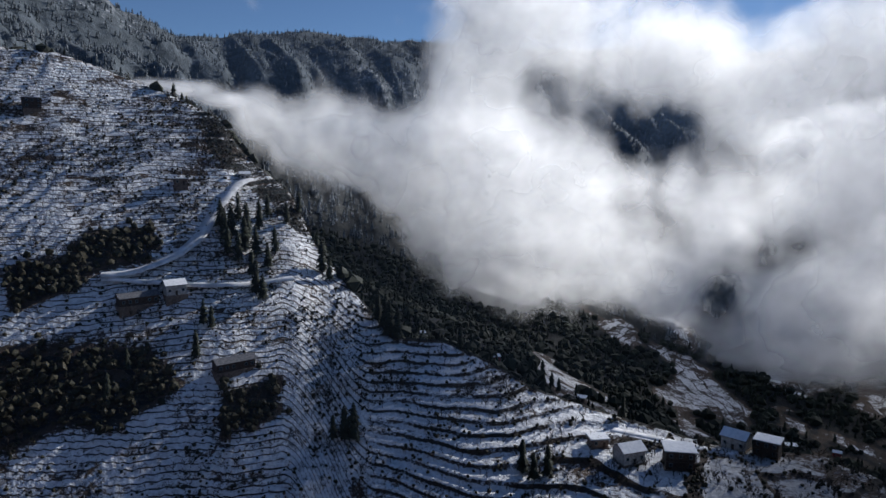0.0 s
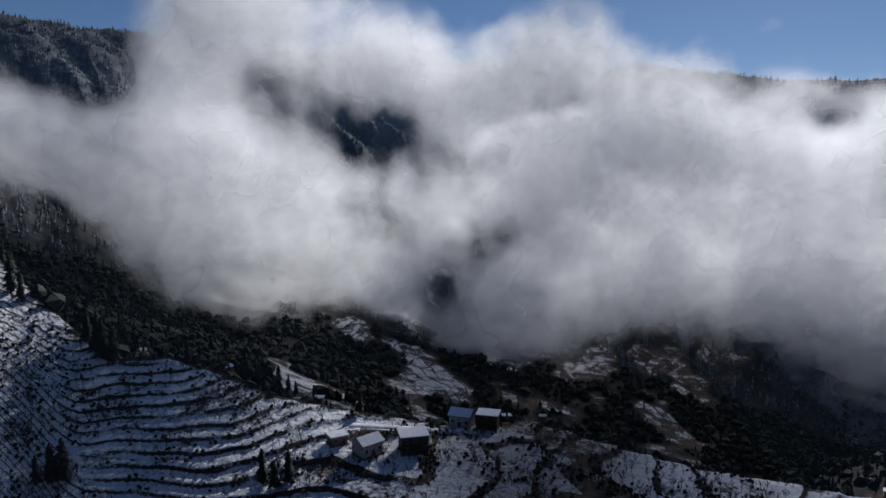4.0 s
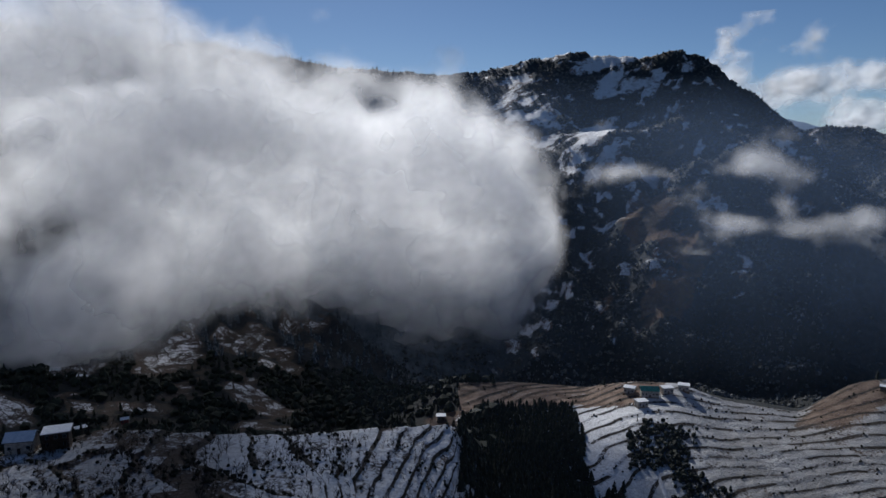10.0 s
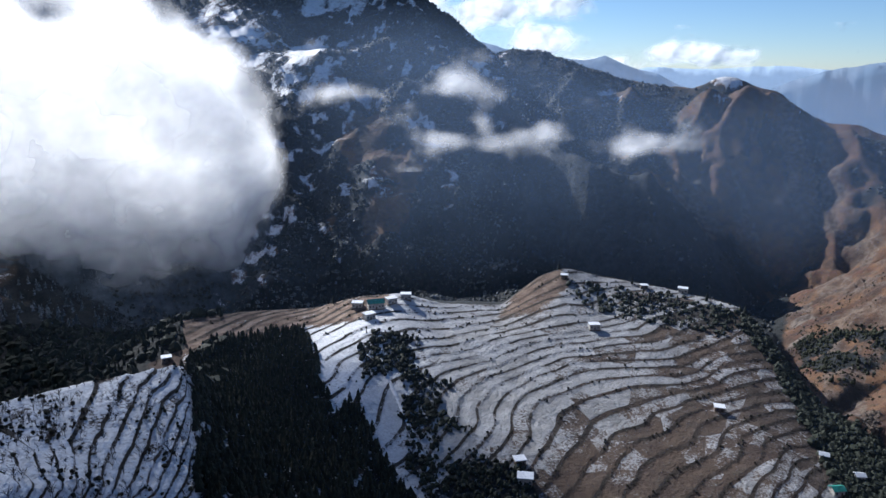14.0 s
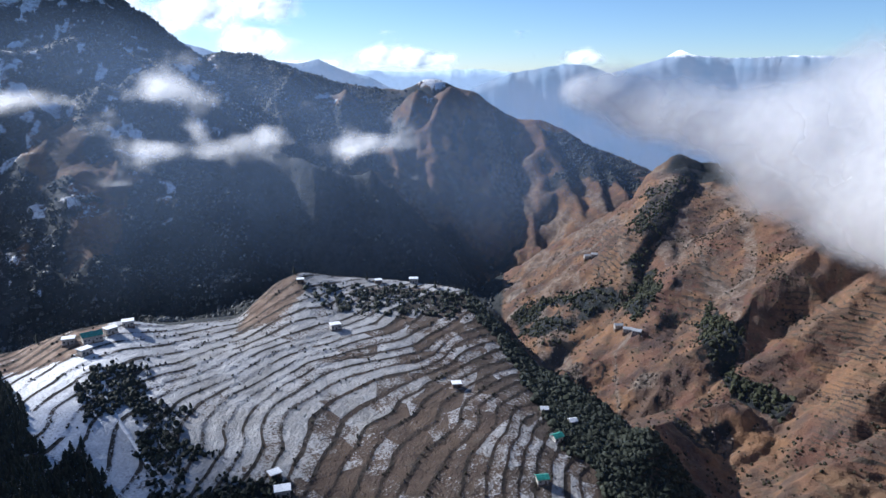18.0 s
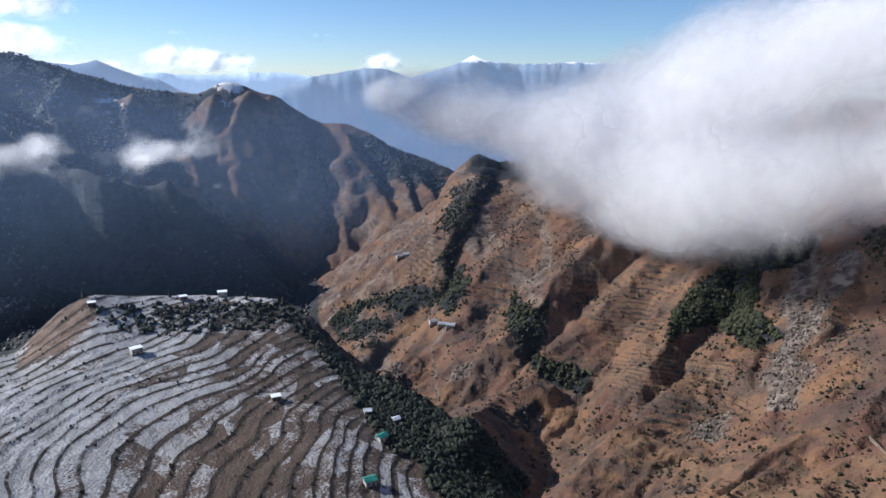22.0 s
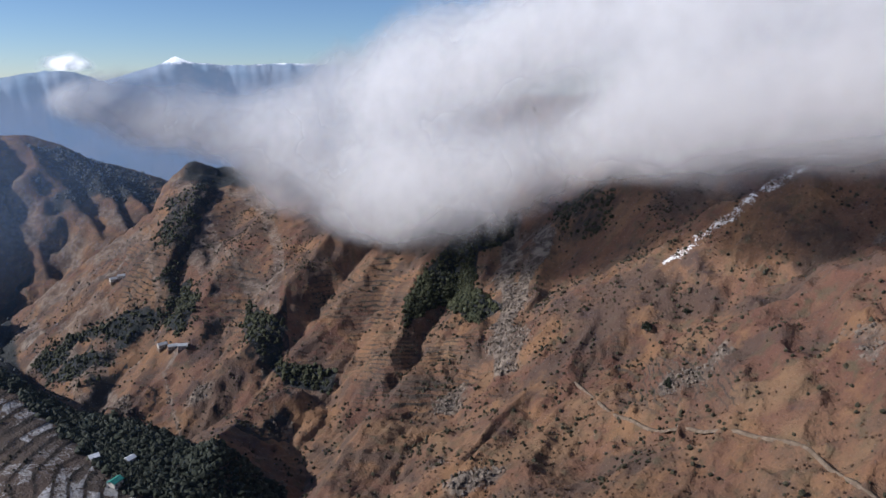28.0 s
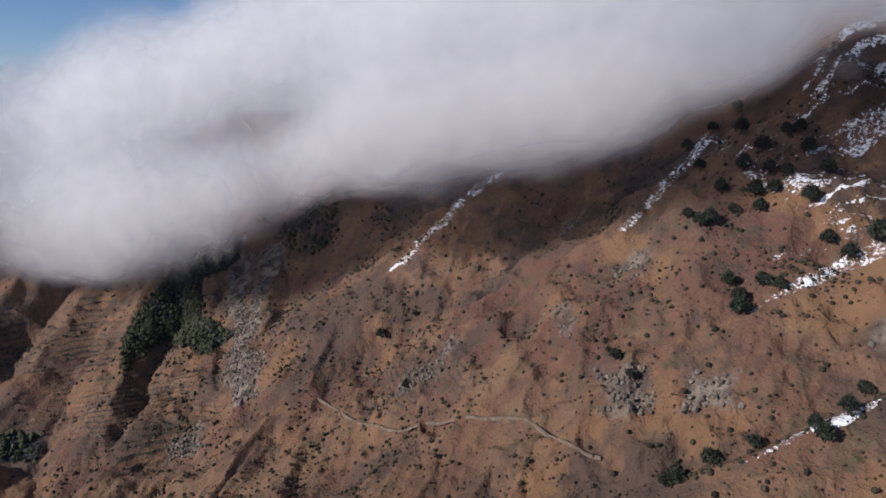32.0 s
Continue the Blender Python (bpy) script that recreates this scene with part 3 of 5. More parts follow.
def ground_material():
    g = Graph("hill_ground")
    n1, n2, n3, n4 = g.noise(0.012, 6), g.noise(0.09, 5), g.noise(0.6, 4), g.noise(0.035, 5, 0.7)
    soil = g.mix(g.ramp(n1, 0.38, 0.62), (0.108, 0.054, 0.038), (0.162, 0.092, 0.054))
    soil = g.mix(g.ramp(n4, 0.5, 0.66, 0, 0.8), soil, (0.10, 0.066, 0.046))
    soil = g.mix(g.ramp(n2, 0.5, 0.68, 0, 0.8), soil, (0.075, 0.062, 0.038))
    soil = g.mix(g.ramp(n3, 0.52, 0.7, 0, 0.55), soil, (0.05, 0.036, 0.025))
    n6 = g.noise(0.014, 7, 0.62)
    soil = g.mix(g.ramp(n6, 0.5, 0.58, 0, 0.8), soil, g.mix(n2, (0.05, 0.036, 0.03), (0.085, 0.056, 0.042)))
    soil = g.mix(g.ramp(n6, 0.36, 0.44, 0.7, 0), soil, g.mix(n2, (0.145, 0.086, 0.048), (0.205, 0.128, 0.072)))
    n5 = g.noise(0.02, 6, 0.65)
    soil = g.mix(g.ramp(n5, 0.52, 0.64, 0, 0.75), soil, (0.185, 0.102, 0.052))
    soil = g.mix(g.ramp(n5, 0.32, 0.46, 0.85, 0), soil, (0.058, 0.04, 0.036))
    soil = g.mix(g.math("MULTIPLY", g.attr("farmed"), 0.8), soil, g.mix(n2, (0.042, 0.034, 0.028), (0.088, 0.069, 0.055)))
    soil = g.mix(g.attr("earth"), soil, g.mix(g.ramp(n2, 0.35, 0.65), (0.15, 0.095, 0.066), (0.30, 0.215, 0.16)))
    stone = g.mix(g.ramp(n2, 0.4, 0.62), (0.075, 0.058, 0.048), (0.19, 0.155, 0.125))
    rk = g.ramp(g.math("ADD", g.attr("rock"), g.math("MULTIPLY", n3, 0.6)), 0.6, 0.95)
    col = g.mix(rk, soil, stone)
    # Forest floor, set near-black to carry cloud shade and the shaded flank.
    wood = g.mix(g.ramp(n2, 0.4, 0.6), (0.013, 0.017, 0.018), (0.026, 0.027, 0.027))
    # Rime on the forest floor, with blue-grey haze put into the same tone.
    wood = g.mix(g.attr("rime_haze"), wood, g.mix(g.ramp(n4, 0.35, 0.65), (0.075, 0.092, 0.105), (0.15, 0.175, 0.2)))
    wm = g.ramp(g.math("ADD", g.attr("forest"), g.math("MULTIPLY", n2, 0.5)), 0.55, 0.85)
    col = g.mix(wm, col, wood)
    riser = g.ramp(g.math("ADD", g.math("FRACT", g.attr("level")), g.math("MULTIPLY", n3, 0.3)), g.ramp(g.attr("farmed"), 0, 0.5, 0.78, 0.95), 1.02)
    riser = g.math("MULTIPLY", riser, g.ramp(g.attr("terrace"), 0.3, 0.7))
    wall = g.mix(n3, (0.02, 0.018, 0.016), (0.07, 0.058, 0.045))
    col = g.mix(g.math("MULTIPLY", riser, g.ramp(n4, 0.36, 0.58, 0.25, 1.0)), col, wall)
    cell = g.n.new("ShaderNodeTexVoronoi")
    g.put(cell.inputs["Vector"], g.n.new("ShaderNodeNewGeometry").outputs["Position"])
    cell.inputs["Scale"].default_value = 0.03
    split = g.n.new("ShaderNodeSeparateColor")
    g.l.new(cell.outputs["Color"], split.inputs[0])
    lot = g.n.new("ShaderNodeTexWhiteNoise")
    lot.noise_dimensions = "1D"
    g.put(lot.inputs["W"], g.math("ADD", g.math("MULTIPLY", g.math("FLOOR", g.attr("level")), 7.31), g.math("MULTIPLY", split.outputs[0], 3.0)))
    field = g.math("MULTIPLY", g.math("SUBTRACT", lot.outputs["Value"], 0.5), g.ramp(g.attr("terrace"), 0.3, 0.7))
    col = g.mix(g.math("MULTIPLY", g.ramp(field, 0.05, 0.5), 0.7), col, (0.10, 0.068, 0.05))
    rough = g.math("ADD", g.math("MULTIPLY", g.math("SUBTRACT", n2, 0.5), 1.5), g.math("MULTIPLY", g.math("SUBTRACT", n3, 0.5), 1.7))
    rough = g.math("ADD", rough, g.math("MULTIPLY", g.math("SUBTRACT", n4, 0.5), 1.5))
    rough = g.math("ADD", rough, g.math("MULTIPLY", g.math("SUBTRACT", g.noise(2.2, 2), 0.5), 0.9))
    rough = g.math("MULTIPLY", rough, g.ramp(g.attr("terrace"), 0.3, 0.9, 1.0, 0.72))
    rough = g.math("ADD", rough, g.math("MULTIPLY", field, g.ramp(g.attr("worn_shaded"), 0, 1, 0.4, 0.62)))
    s = g.math("ADD", g.attr("snow"), g.math("MULTIPLY", rough, g.ramp(g.attr("snow"), 0.02, 0.3)))
    s = g.math("SUBTRACT", s, g.math("MULTIPLY", riser, g.ramp(n4, 0.36, 0.58, 0.2, 0.7)))
    s = g.math("SUBTRACT", s, g.math("MULTIPLY", g.attr("forest"), 0.4))
    sm = g.ramp(s, 0.36, 0.7)
    dust = g.mix(g.ramp(n3, 0.35, 0.65), (0.62, 0.62, 0.63), (0.82, 0.83, 0.85))
    # Thin dirty snow on the plateau; on the near hill grey painted for cloud shade.
    dust = g.mix(g.math("MULTIPLY", g.attr("worn_shaded"), g.ramp(n4, 0.3, 0.7, 0.62, 1.0)), dust, (0.21, 0.205, 0.20))
    col = g.mix(sm, col, dust)
    g.bump(g.math("ADD", g.math("MULTIPLY", n3, 1.0), g.math("MULTIPLY", n2, 3.0)), 0.7, 1.6)
    return g.done(col, g.ramp(sm, 0, 1, 0.9, 0.6), 0.2)


GROUND = ground_material()
me = mesh_from("ground", verts, quads)
mound = region([(86.5, -20.5), (88.5, -17.2), (91.3, -15.7), (92.6, -17.4), (90.5, -20)], 0.4, 0.5)
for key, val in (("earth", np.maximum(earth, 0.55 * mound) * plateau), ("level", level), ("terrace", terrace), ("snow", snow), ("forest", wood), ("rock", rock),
                 ("farmed", np.clip(near_hill + plateau + far_farms, 0, 1) * (1 - earth)), ("rime_haze", high * (0.75 - 0.6 * smooth(50, 72, GA)) * (1 - smooth(98, 110, GA))), ("worn_shaded", np.maximum(plateau * smooth(70, 84, GA), 0.85 * near_hill * smooth(14, 30, GA) * (1 - 0.85 * smooth(34, 45, GA))))):
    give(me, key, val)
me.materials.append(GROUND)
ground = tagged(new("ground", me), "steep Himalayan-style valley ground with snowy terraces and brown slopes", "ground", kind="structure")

# ---------------------------------------------------------------- clouds
def cloud_material():
    m, n, l = material("cloud_droplets")
    n.remove(n["Principled BSDF"])
    d, t, mx = n.new("ShaderNodeBsdfDiffuse"), n.new("ShaderNodeBsdfTranslucent"), n.new("ShaderNodeMixShader")
    clear, thin, a = n.new("ShaderNodeBsdfTransparent"), n.new("ShaderNodeMixShader"), n.new("ShaderNodeAttribute")
    for k in (d, t):
        k.inputs["Color"].default_value = (0.98, 0.98, 0.982, 1)
    mx.inputs[0].default_value = 0.8
    a.attribute_name = "veil"
    l.new(d.outputs[0], mx.inputs[1])
    l.new(t.outputs[0], mx.inputs[2])
    l.new(a.outputs["Fac"], thin.inputs[0])
    l.new(clear.outputs[0], thin.inputs[1])
    l.new(mx.outputs[0], thin.inputs[2])
    l.new(thin.outputs[0], n["Material Output"].inputs["Surface"])
    return m


CLOUD = cloud_material()


def cloud(label, puffs, layers, depth, lump, seed, ragged=0.6, thick=1.6, grid=0.3, floor=0.42, billow=26.0, crown=0.0):
    """A cloud of billowing veils one behind the other. Puffs are (bearing, angle, distance, half width and height in degrees, half depth in metres, weight)."""
    P = np.array(puffs, float)
    solid = P[P[:, 6] > 0]
    lo = (solid[:, :2] - 2.4 * solid[:, 3:5]).min(0)
    hi = (solid[:, :2] + 2.4 * solid[:, 3:5]).max(0)
    ga, ge = np.meshgrid(np.arange(lo[0], hi[0], grid), np.arange(lo[1], hi[1], grid), indexing="ij")
    na, ne = ga.shape
    near = sum(np.exp(-0.5 * (((ga - c[0]) / c[3]) ** 2 + ((ge - c[1]) / c[4]) ** 2)) * c[2] for c in solid)
    near /= sum(np.exp(-0.5 * (((ga - c[0]) / c[3]) ** 2 + ((ge - c[1]) / c[4]) ** 2)) for c in solid) + 1e-12
    top = tagged(new("cloud"), label, "cloud")
    top.location = bearing(solid[0, 0], solid[0, 1], solid[0, 2])
    for k in range(layers):
        r = near + depth * (k / max(1, layers - 1) - 0.5) * 2
        x, y, z = r * np.sin(np.radians(ga)), r * np.cos(np.radians(ga)), r * np.tan(np.radians(ge))
        r = r + billow * fbm(x, y, z + seed * 100, lump * 0.6, 3)
        x, y, z = r * np.sin(np.radians(ga)), r * np.cos(np.radians(ga)), r * np.tan(np.radians(ge))
        f, gap = np.zeros_like(r), 0.0
        for c in P:
            g = np.exp(-1.3 * (((ga - c[0]) / c[3]) ** 2 + ((ge - c[1]) / c[4]) ** 2 + ((r - c[2]) / c[5]) ** 2))
            if c[6] > 0:
                f += (c[6] * g) ** 3
            else:
                gap = gap + c[6] * g
        f = np.minimum(f ** 0.333, 1.25) + gap - floor + ragged * fbm(x, y, z, lump, 6) + 0.24 * fbm(x, y, z + 500, lump * 0.35, 4) - 0.02
        alpha = 1 - np.exp(-thick * (1.45 - crown * smooth(-7, 7, ge)) * np.clip(f, 0, 2) ** 1.25)
        live = alpha > 0.004
        cell = live[:-1, :-1] | live[1:, :-1] | live[:-1, 1:] | live[1:, 1:]
        i, j = np.nonzero(cell)
        if len(i) < 4:
            continue
        faces = np.stack([i * ne + j, (i + 1) * ne + j, (i + 1) * ne + j + 1, i * ne + j + 1], 1)
        used, inv = np.unique(faces, return_inverse=True)
        v = np.stack([x, y, z], -1).reshape(-1, 3)[used] - np.array(top.location)
        me = mesh_from("veil", v, inv.reshape(-1, 4))
        give(me, "veil", alpha.ravel()[used])
        me.materials.append(CLOUD)
        ob = new("veil", me)
        ob.parent = top
        tagged(ob, kind="stuff")
    return top


def heap(top, bottom, step, far, deep, wide=1.1):
    """Puffs that fill the stretch between an upper and a lower outline, given by bearing and angle; far gives the distance and the weight along it."""
    t, b, d = (np.array(q, float) for q in (top, bottom, far))
    out = []
    for a in np.arange(max(t[0, 0], b[0, 0]) + step / 2, min(t[-1, 0], b[-1, 0]), step):
        hi, lo = np.interp(a, t[:, 0], t[:, 1]), np.interp(a, b[:, 0], b[:, 1])
        r = np.interp(a, d[:, 0], d[:, 1])
        n = max(1, int(round((hi - lo) / 9)))
        h = (hi - lo) / n
        out += [(a, lo + h * (k + 0.5), r, step * wide, max(h * (0.56 if n == 1 else 0.78), 0.6), deep, np.interp(a, d[:, 0], d[:, 2])) for k in range(n)]
    return out


cumulus = heap([(-24, 6.6), (-20.3, 6.9), (-18.3, 5.4), (-16.5, 6.3), (-12.2, 5.6), (-11.2, 8.0), (-7.6, 6.1), (-4.4, 4.3), (-1.1, 5.7), (0.3, 9.3), (2.1, 13), (8, 15.5), (14, 14.5), (16.9, 12.8), (20.1, 10.6), (22.4, 9.3),
                (25.2, 7.9), (26.9, 10.6), (29.1, 12.2), (32.2, 12.3), (35.2, 11.3), (37.3, 8.5), (41, 7.1), (44.8, 5.4), (47.3, 4.2), (49.6, 5), (52.8, 4), (55, 4.3), (56.7, 5.3), (58.8, 5.0), (61.4, 2.6), (63.1, 0.6), (66, -3), (68, -6)],
               [(-24, 5.9), (-17.4, 4.4), (-13.2, -0.3), (-8.7, -1.7), (-5, -5), (-1.2, -9.3), (3.2, -10.9), (8, -12), (12.7, -12.6), (19.5, -12.6), (23, -11.9), (26.5, -14.4), (31.1, -14.2), (36, -12.2), (45.6, -13), (55, -14.2),
                (63, -15.2), (65.6, -13.2), (66.6, -10.4), (68, -9)], 2.6, [(-24, 900, 1), (30, 900, 1), (48, 1130, 1), (70, 1180, 1)], 210)
cumulus += [(13.5, 4.4, 900, 7.0, 4.4, 400, -0.36), (18.0, 1.0, 900, 5.0, 4.0, 400, -0.26), (21.5, 4.8, 900, 3.4, 2.6, 400, -0.22), (24.5, -6.9, 900, 6.0, 3.8, 400, -0.5),
            (25.8, 0.2, 900, 3.2, 3.0, 400, -0.26), (13, 10.5, 900, 3.4, 2.6, 400, -0.36), (22.5, -10.5, 900, 2.6, 2.4, 400, -0.34), (-2.5, 5.5, 900, 2.5, 1.8, 400, -0.3), (52, 3.5, 1130, 2, 1.6, 400, -0.2)]
cloud("large white cumulus cloud hanging in the valley", cumulus, 7, 150, 130, 3, ragged=0.72, thick=1.7, grid=0.24, floor=0.36, billow=17, crown=0.35)
bank = heap([(115.0, 0.0), (118.8, 0.7), (123.2, 0.8), (131.1, 1.4), (135.2, 2.2), (142.2, 3), (146.2, 4.2), (149, 6), (153, 8), (160, 10), (168, 12.5), (176, 15), (190, 16), (203, 15)],
            [(115.0, -2.4), (119.5, -6.2), (126, -7.4), (128.5, -9), (132.7, -10.6), (137.2, -12.4), (143, -12.4), (148, -11.2), (153.7, -10), (157, -7.8), (165, -6.2), (171.1, -4.9), (177.8, -4.6), (183, -2), (187.4, 0.1), (191.2, 1.6), (203, 4)],
            2.8, [(115, 1050, 0.7), (124, 940, 0.8), (130, 880, 0.92), (136, 800, 1), (143, 680, 1), (152, 530, 1), (162, 440, 1), (172, 405, 1), (180, 390, 1), (187, 380, 1), (203, 375, 1)], 105, 1.7)
bank += [(189, 2.0, 450, 3.8, 2.6, 60, 0.66), (196.5, 2.0, 430, 4.5, 3.0, 60, 0.68), (201.5, -0.5, 380, 2.6, 4.5, 60, 0.95)]
cloud("broad grey-white cloud bank resting on the brown mountain", bank, 6, 60, 120, 5, ragged=0.5, thick=1.4, floor=0.36, billow=8)
# Added out of sight behind the cumulus, to block sun from base and farms.
cloud("hidden cloud mass added behind the cumulus to shade its base and the farms", [(a, -4.6, 1450, 5, 5.4, 130, 1.1) for a in (36, 42, 48, 54, 60)] + [(a, 0.6, 1250, 5, 5.0, 130, 1.1) for a in (29, 34)], 4, 60, 150, 8, 0.35, 5.0, 0.5, 0.3)
wisps = ([(82.6, -1.6, 1250, 2.4, 1.3, 60, 1), (84.6, -2.4, 1250, 2.2, 1.5, 60, 1), (84.2, -4.4, 1250, 1.7, 1.5, 60, 0.9), (87.6, -5.4, 1250, 2.3, 1.1, 60, 1), (89.4, -5.0, 1250, 2.0, 1.0, 60, 1), (82.0, -5.7, 1250, 3.0, 0.9, 60, 0.72), (85.4, -6.2, 1250, 2.4, 1.0, 60, 0.85)],
         [(96.2, -6.2, 1250, 2.6, 1.1, 60, 0.95), (98.8, -6.0, 1250, 2.6, 1.1, 60, 0.95)], [(72.4, -2.1, 1250, 1.8, 0.9, 60, 0.8)])
for n, puffs in enumerate(wisps):
    cloud("small white wisp of cloud drifting before the dark mountain", puffs, 3, 25, 60, 11 + n, 0.95, 0.42, 0.15, 0.3, 8)
heaps = [(80.3, 4.6, 3.4, 2.2), (84.5, 4.4, 4.2, 1.9), (90.5, 4.6, 3.4, 1.8), (90.0, 2.4, 3.0, 1.5), (93.2, 0.2, 3.0, 1.0), (100.6, 1.0, 4.6, 0.9), (115.2, 1.1, 1.6, 0.6)]
for n, (a, el, wa, we) in enumerate(heaps):
    cloud("distant white fair-weather cumulus above the ranges", [(a, el, 4300, wa, we, 150, 1.1)], 2, 30, 200, 31 + n, 0.85, 1.2, 0.12, 0.3, 55)
# Added above the field of view, only to throw shade on the ground.
cloud("unseen high cloud added to shade the farms", [(46.5, 22.5, 2000, 3.6, 4.2, 160, 1), (50.5, 22.5, 2000, 4.5, 4.2, 160, 1), (54, 22.5, 2000, 4, 4.2, 160, 1), (52.8, 18.7, 2000, 3.2, 1.9, 160, 1), (41.3, 23, 1950, 2.4, 3.0, 160, 1)], 3, 80, 300, 71, 0.3, 3.0, 0.6)

# ---------------------------------------------------------------- far ranges
def hazed_range_material():
    g = Graph("far_range")
    n1, n2 = g.noise(0.006, 6), g.noise(0.02, 5, 0.7)
    z = g.n.new("ShaderNodeSeparateXYZ")
    g.l.new(g.n.new("ShaderNodeNewGeometry").outputs["Position"], z.inputs[0])
    # Blue haze of distance is put into these tones; pale strengthens it.
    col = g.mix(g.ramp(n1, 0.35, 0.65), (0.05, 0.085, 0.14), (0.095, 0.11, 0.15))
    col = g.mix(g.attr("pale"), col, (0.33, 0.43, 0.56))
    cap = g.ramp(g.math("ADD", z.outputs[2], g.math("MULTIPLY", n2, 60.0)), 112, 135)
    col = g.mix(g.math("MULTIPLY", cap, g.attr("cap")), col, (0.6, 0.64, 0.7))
    # The backdrop glows in the same tones, in place of light from hazy air.
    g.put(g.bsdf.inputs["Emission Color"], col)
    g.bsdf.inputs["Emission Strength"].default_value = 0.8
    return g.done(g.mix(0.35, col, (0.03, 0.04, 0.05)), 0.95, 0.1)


HAZED_RANGE = hazed_range_material()


def far_range(label, crest, distance, cap=0.0, pale=0.35):
    """A long solid ridge on the horizon; crest is (bearing, angle) from end to end; pale mixes in haze colour."""
    q = np.array(crest, float)
    a = np.arange(q[0, 0], q[-1, 0], 0.15)
    el = np.interp(a, q[:, 0], q[:, 1])
    taper = smooth(0, 1.5, np.minimum(a - a[0], a[-1] - a))
    rows = []
    for k, (dr, share) in enumerate(((-500, 0), (-330, 0.35), (-160, 0.72), (-60, 0.92), (0, 1.0), (60, 0.8), (160, 0.0))):
        r = distance + dr + 50 * fbm(a * 60, np.zeros_like(a) + 70 * k, 1.0, 120, 4)
        top = (distance * np.tan(np.radians(el)) + 8 * fbm(a * 60, a * 0, 4.0, 60, 4)) * 1.0
        z = -880 + (top + 880) * share * (0.4 + 0.6 * taper) + (share < 1) * share * 30 * fbm(a * 75, np.zeros_like(a) + 40 * k, 9.0, 130, 4, ridged=True)
        rows.append(np.stack([r * np.sin(np.radians(a)), r * np.cos(np.radians(a)), z], 1))
    v = np.stack(rows, 1)
    n, m = v.shape[:2]
    i, j = np.meshgrid(np.arange(n - 1), np.arange(m - 1), indexing="ij")
    f = np.stack([i * m + j, i * m + j + 1, (i + 1) * m + j + 1, (i + 1) * m + j], -1).reshape(-1, 4)
    me = mesh_from("backdrop", v.reshape(-1, 3), f)
    give(me, "cap", np.full(n * m, cap))
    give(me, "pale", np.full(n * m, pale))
    me.materials.append(HAZED_RANGE)
    return tagged(new("backdrop", me), label, "mountain range", kind="structure")


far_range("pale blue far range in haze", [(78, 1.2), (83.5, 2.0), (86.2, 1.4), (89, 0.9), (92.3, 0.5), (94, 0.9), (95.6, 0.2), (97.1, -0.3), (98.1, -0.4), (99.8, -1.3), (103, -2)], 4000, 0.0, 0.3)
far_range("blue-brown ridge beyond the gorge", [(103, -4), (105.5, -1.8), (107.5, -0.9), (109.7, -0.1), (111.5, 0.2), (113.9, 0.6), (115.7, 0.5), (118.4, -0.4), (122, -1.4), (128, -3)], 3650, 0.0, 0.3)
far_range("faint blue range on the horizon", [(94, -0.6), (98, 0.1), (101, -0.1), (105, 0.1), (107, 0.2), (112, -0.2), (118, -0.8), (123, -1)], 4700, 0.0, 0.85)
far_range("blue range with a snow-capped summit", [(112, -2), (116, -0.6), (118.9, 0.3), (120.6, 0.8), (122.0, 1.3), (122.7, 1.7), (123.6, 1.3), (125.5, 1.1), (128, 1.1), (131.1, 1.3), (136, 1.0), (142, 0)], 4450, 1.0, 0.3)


# ---------------------------------------------------------------- woods and shrubs
def leaf_material(name, dark, light, frost=0.0):
    g = Graph(name)
    rnd = g.n.new("ShaderNodeNewGeometry").outputs["Random Per Island"]
    col = g.mix(rnd, dark, light)
    col = g.mix(g.ramp(g.noise(0.8, 3), 0.4, 0.7, 0, 0.6), col, dark)
    if frost:
        col = g.mix(g.ramp(g.math("ADD", g.noise(0.5, 4), g.math("MULTIPLY", g.noise(0.008, 3), 0.6)), 0.72, 0.95, 0, frost), col, (0.7, 0.72, 0.75))
    return g.done(col, 0.75, 0.2)


PINE = leaf_material("pine_needles", (0.014, 0.018, 0.012), (0.036, 0.042, 0.025))
# Frost plus the blue-grey of far haze, held in the leaf colour.
HAZY_FROST = leaf_material("hazy_frosted_pine", (0.04, 0.052, 0.06), (0.07, 0.085, 0.095), 0.3)
FLANK = leaf_material("flank_pine", (0.016, 0.02, 0.016), (0.04, 0.042, 0.034), 0.22)
OLIVE = leaf_material("olive_pine", (0.018, 0.022, 0.01), (0.05, 0.052, 0.024))
SHRUB = leaf_material("dry_shrub", (0.02, 0.021, 0.012), (0.055, 0.046, 0.027))
BARK = leaf_material("bark", (0.035, 0.026, 0.02), (0.07, 0.055, 0.042))
STONE = leaf_material("grey_stone", (0.085, 0.068, 0.055), (0.19, 0.155, 0.125))


def cone_tiers(sides, tiers, rng):
    """A conifer one metre high as stacked ragged cones."""
    v, f = [], []
    for k in range(tiers):
        z0, z1 = 0.06 + 0.8 * k / tiers, 0.06 + 0.94 * (k + 1.25) / (tiers + 0.25)
        rad = 0.23 * (1 - 0.72 * k / tiers)
        b = len(v)
        for n in range(sides):
            t = 2 * math.pi * (n + 0.5 * k) / sides
            q = rad * (0.7 + 0.6 * rng.rand())
            v.append((q * math.cos(t), q * math.sin(t), z0 + 0.05 * rng.rand()))
        v.append((0.02 * rng.randn(), 0.02 * rng.randn(), min(z1, 1.0)))
        f += [(b + n, b + (n + 1) % sides, b + sides) for n in range(sides)]
    return np.array(v), np.array(f)


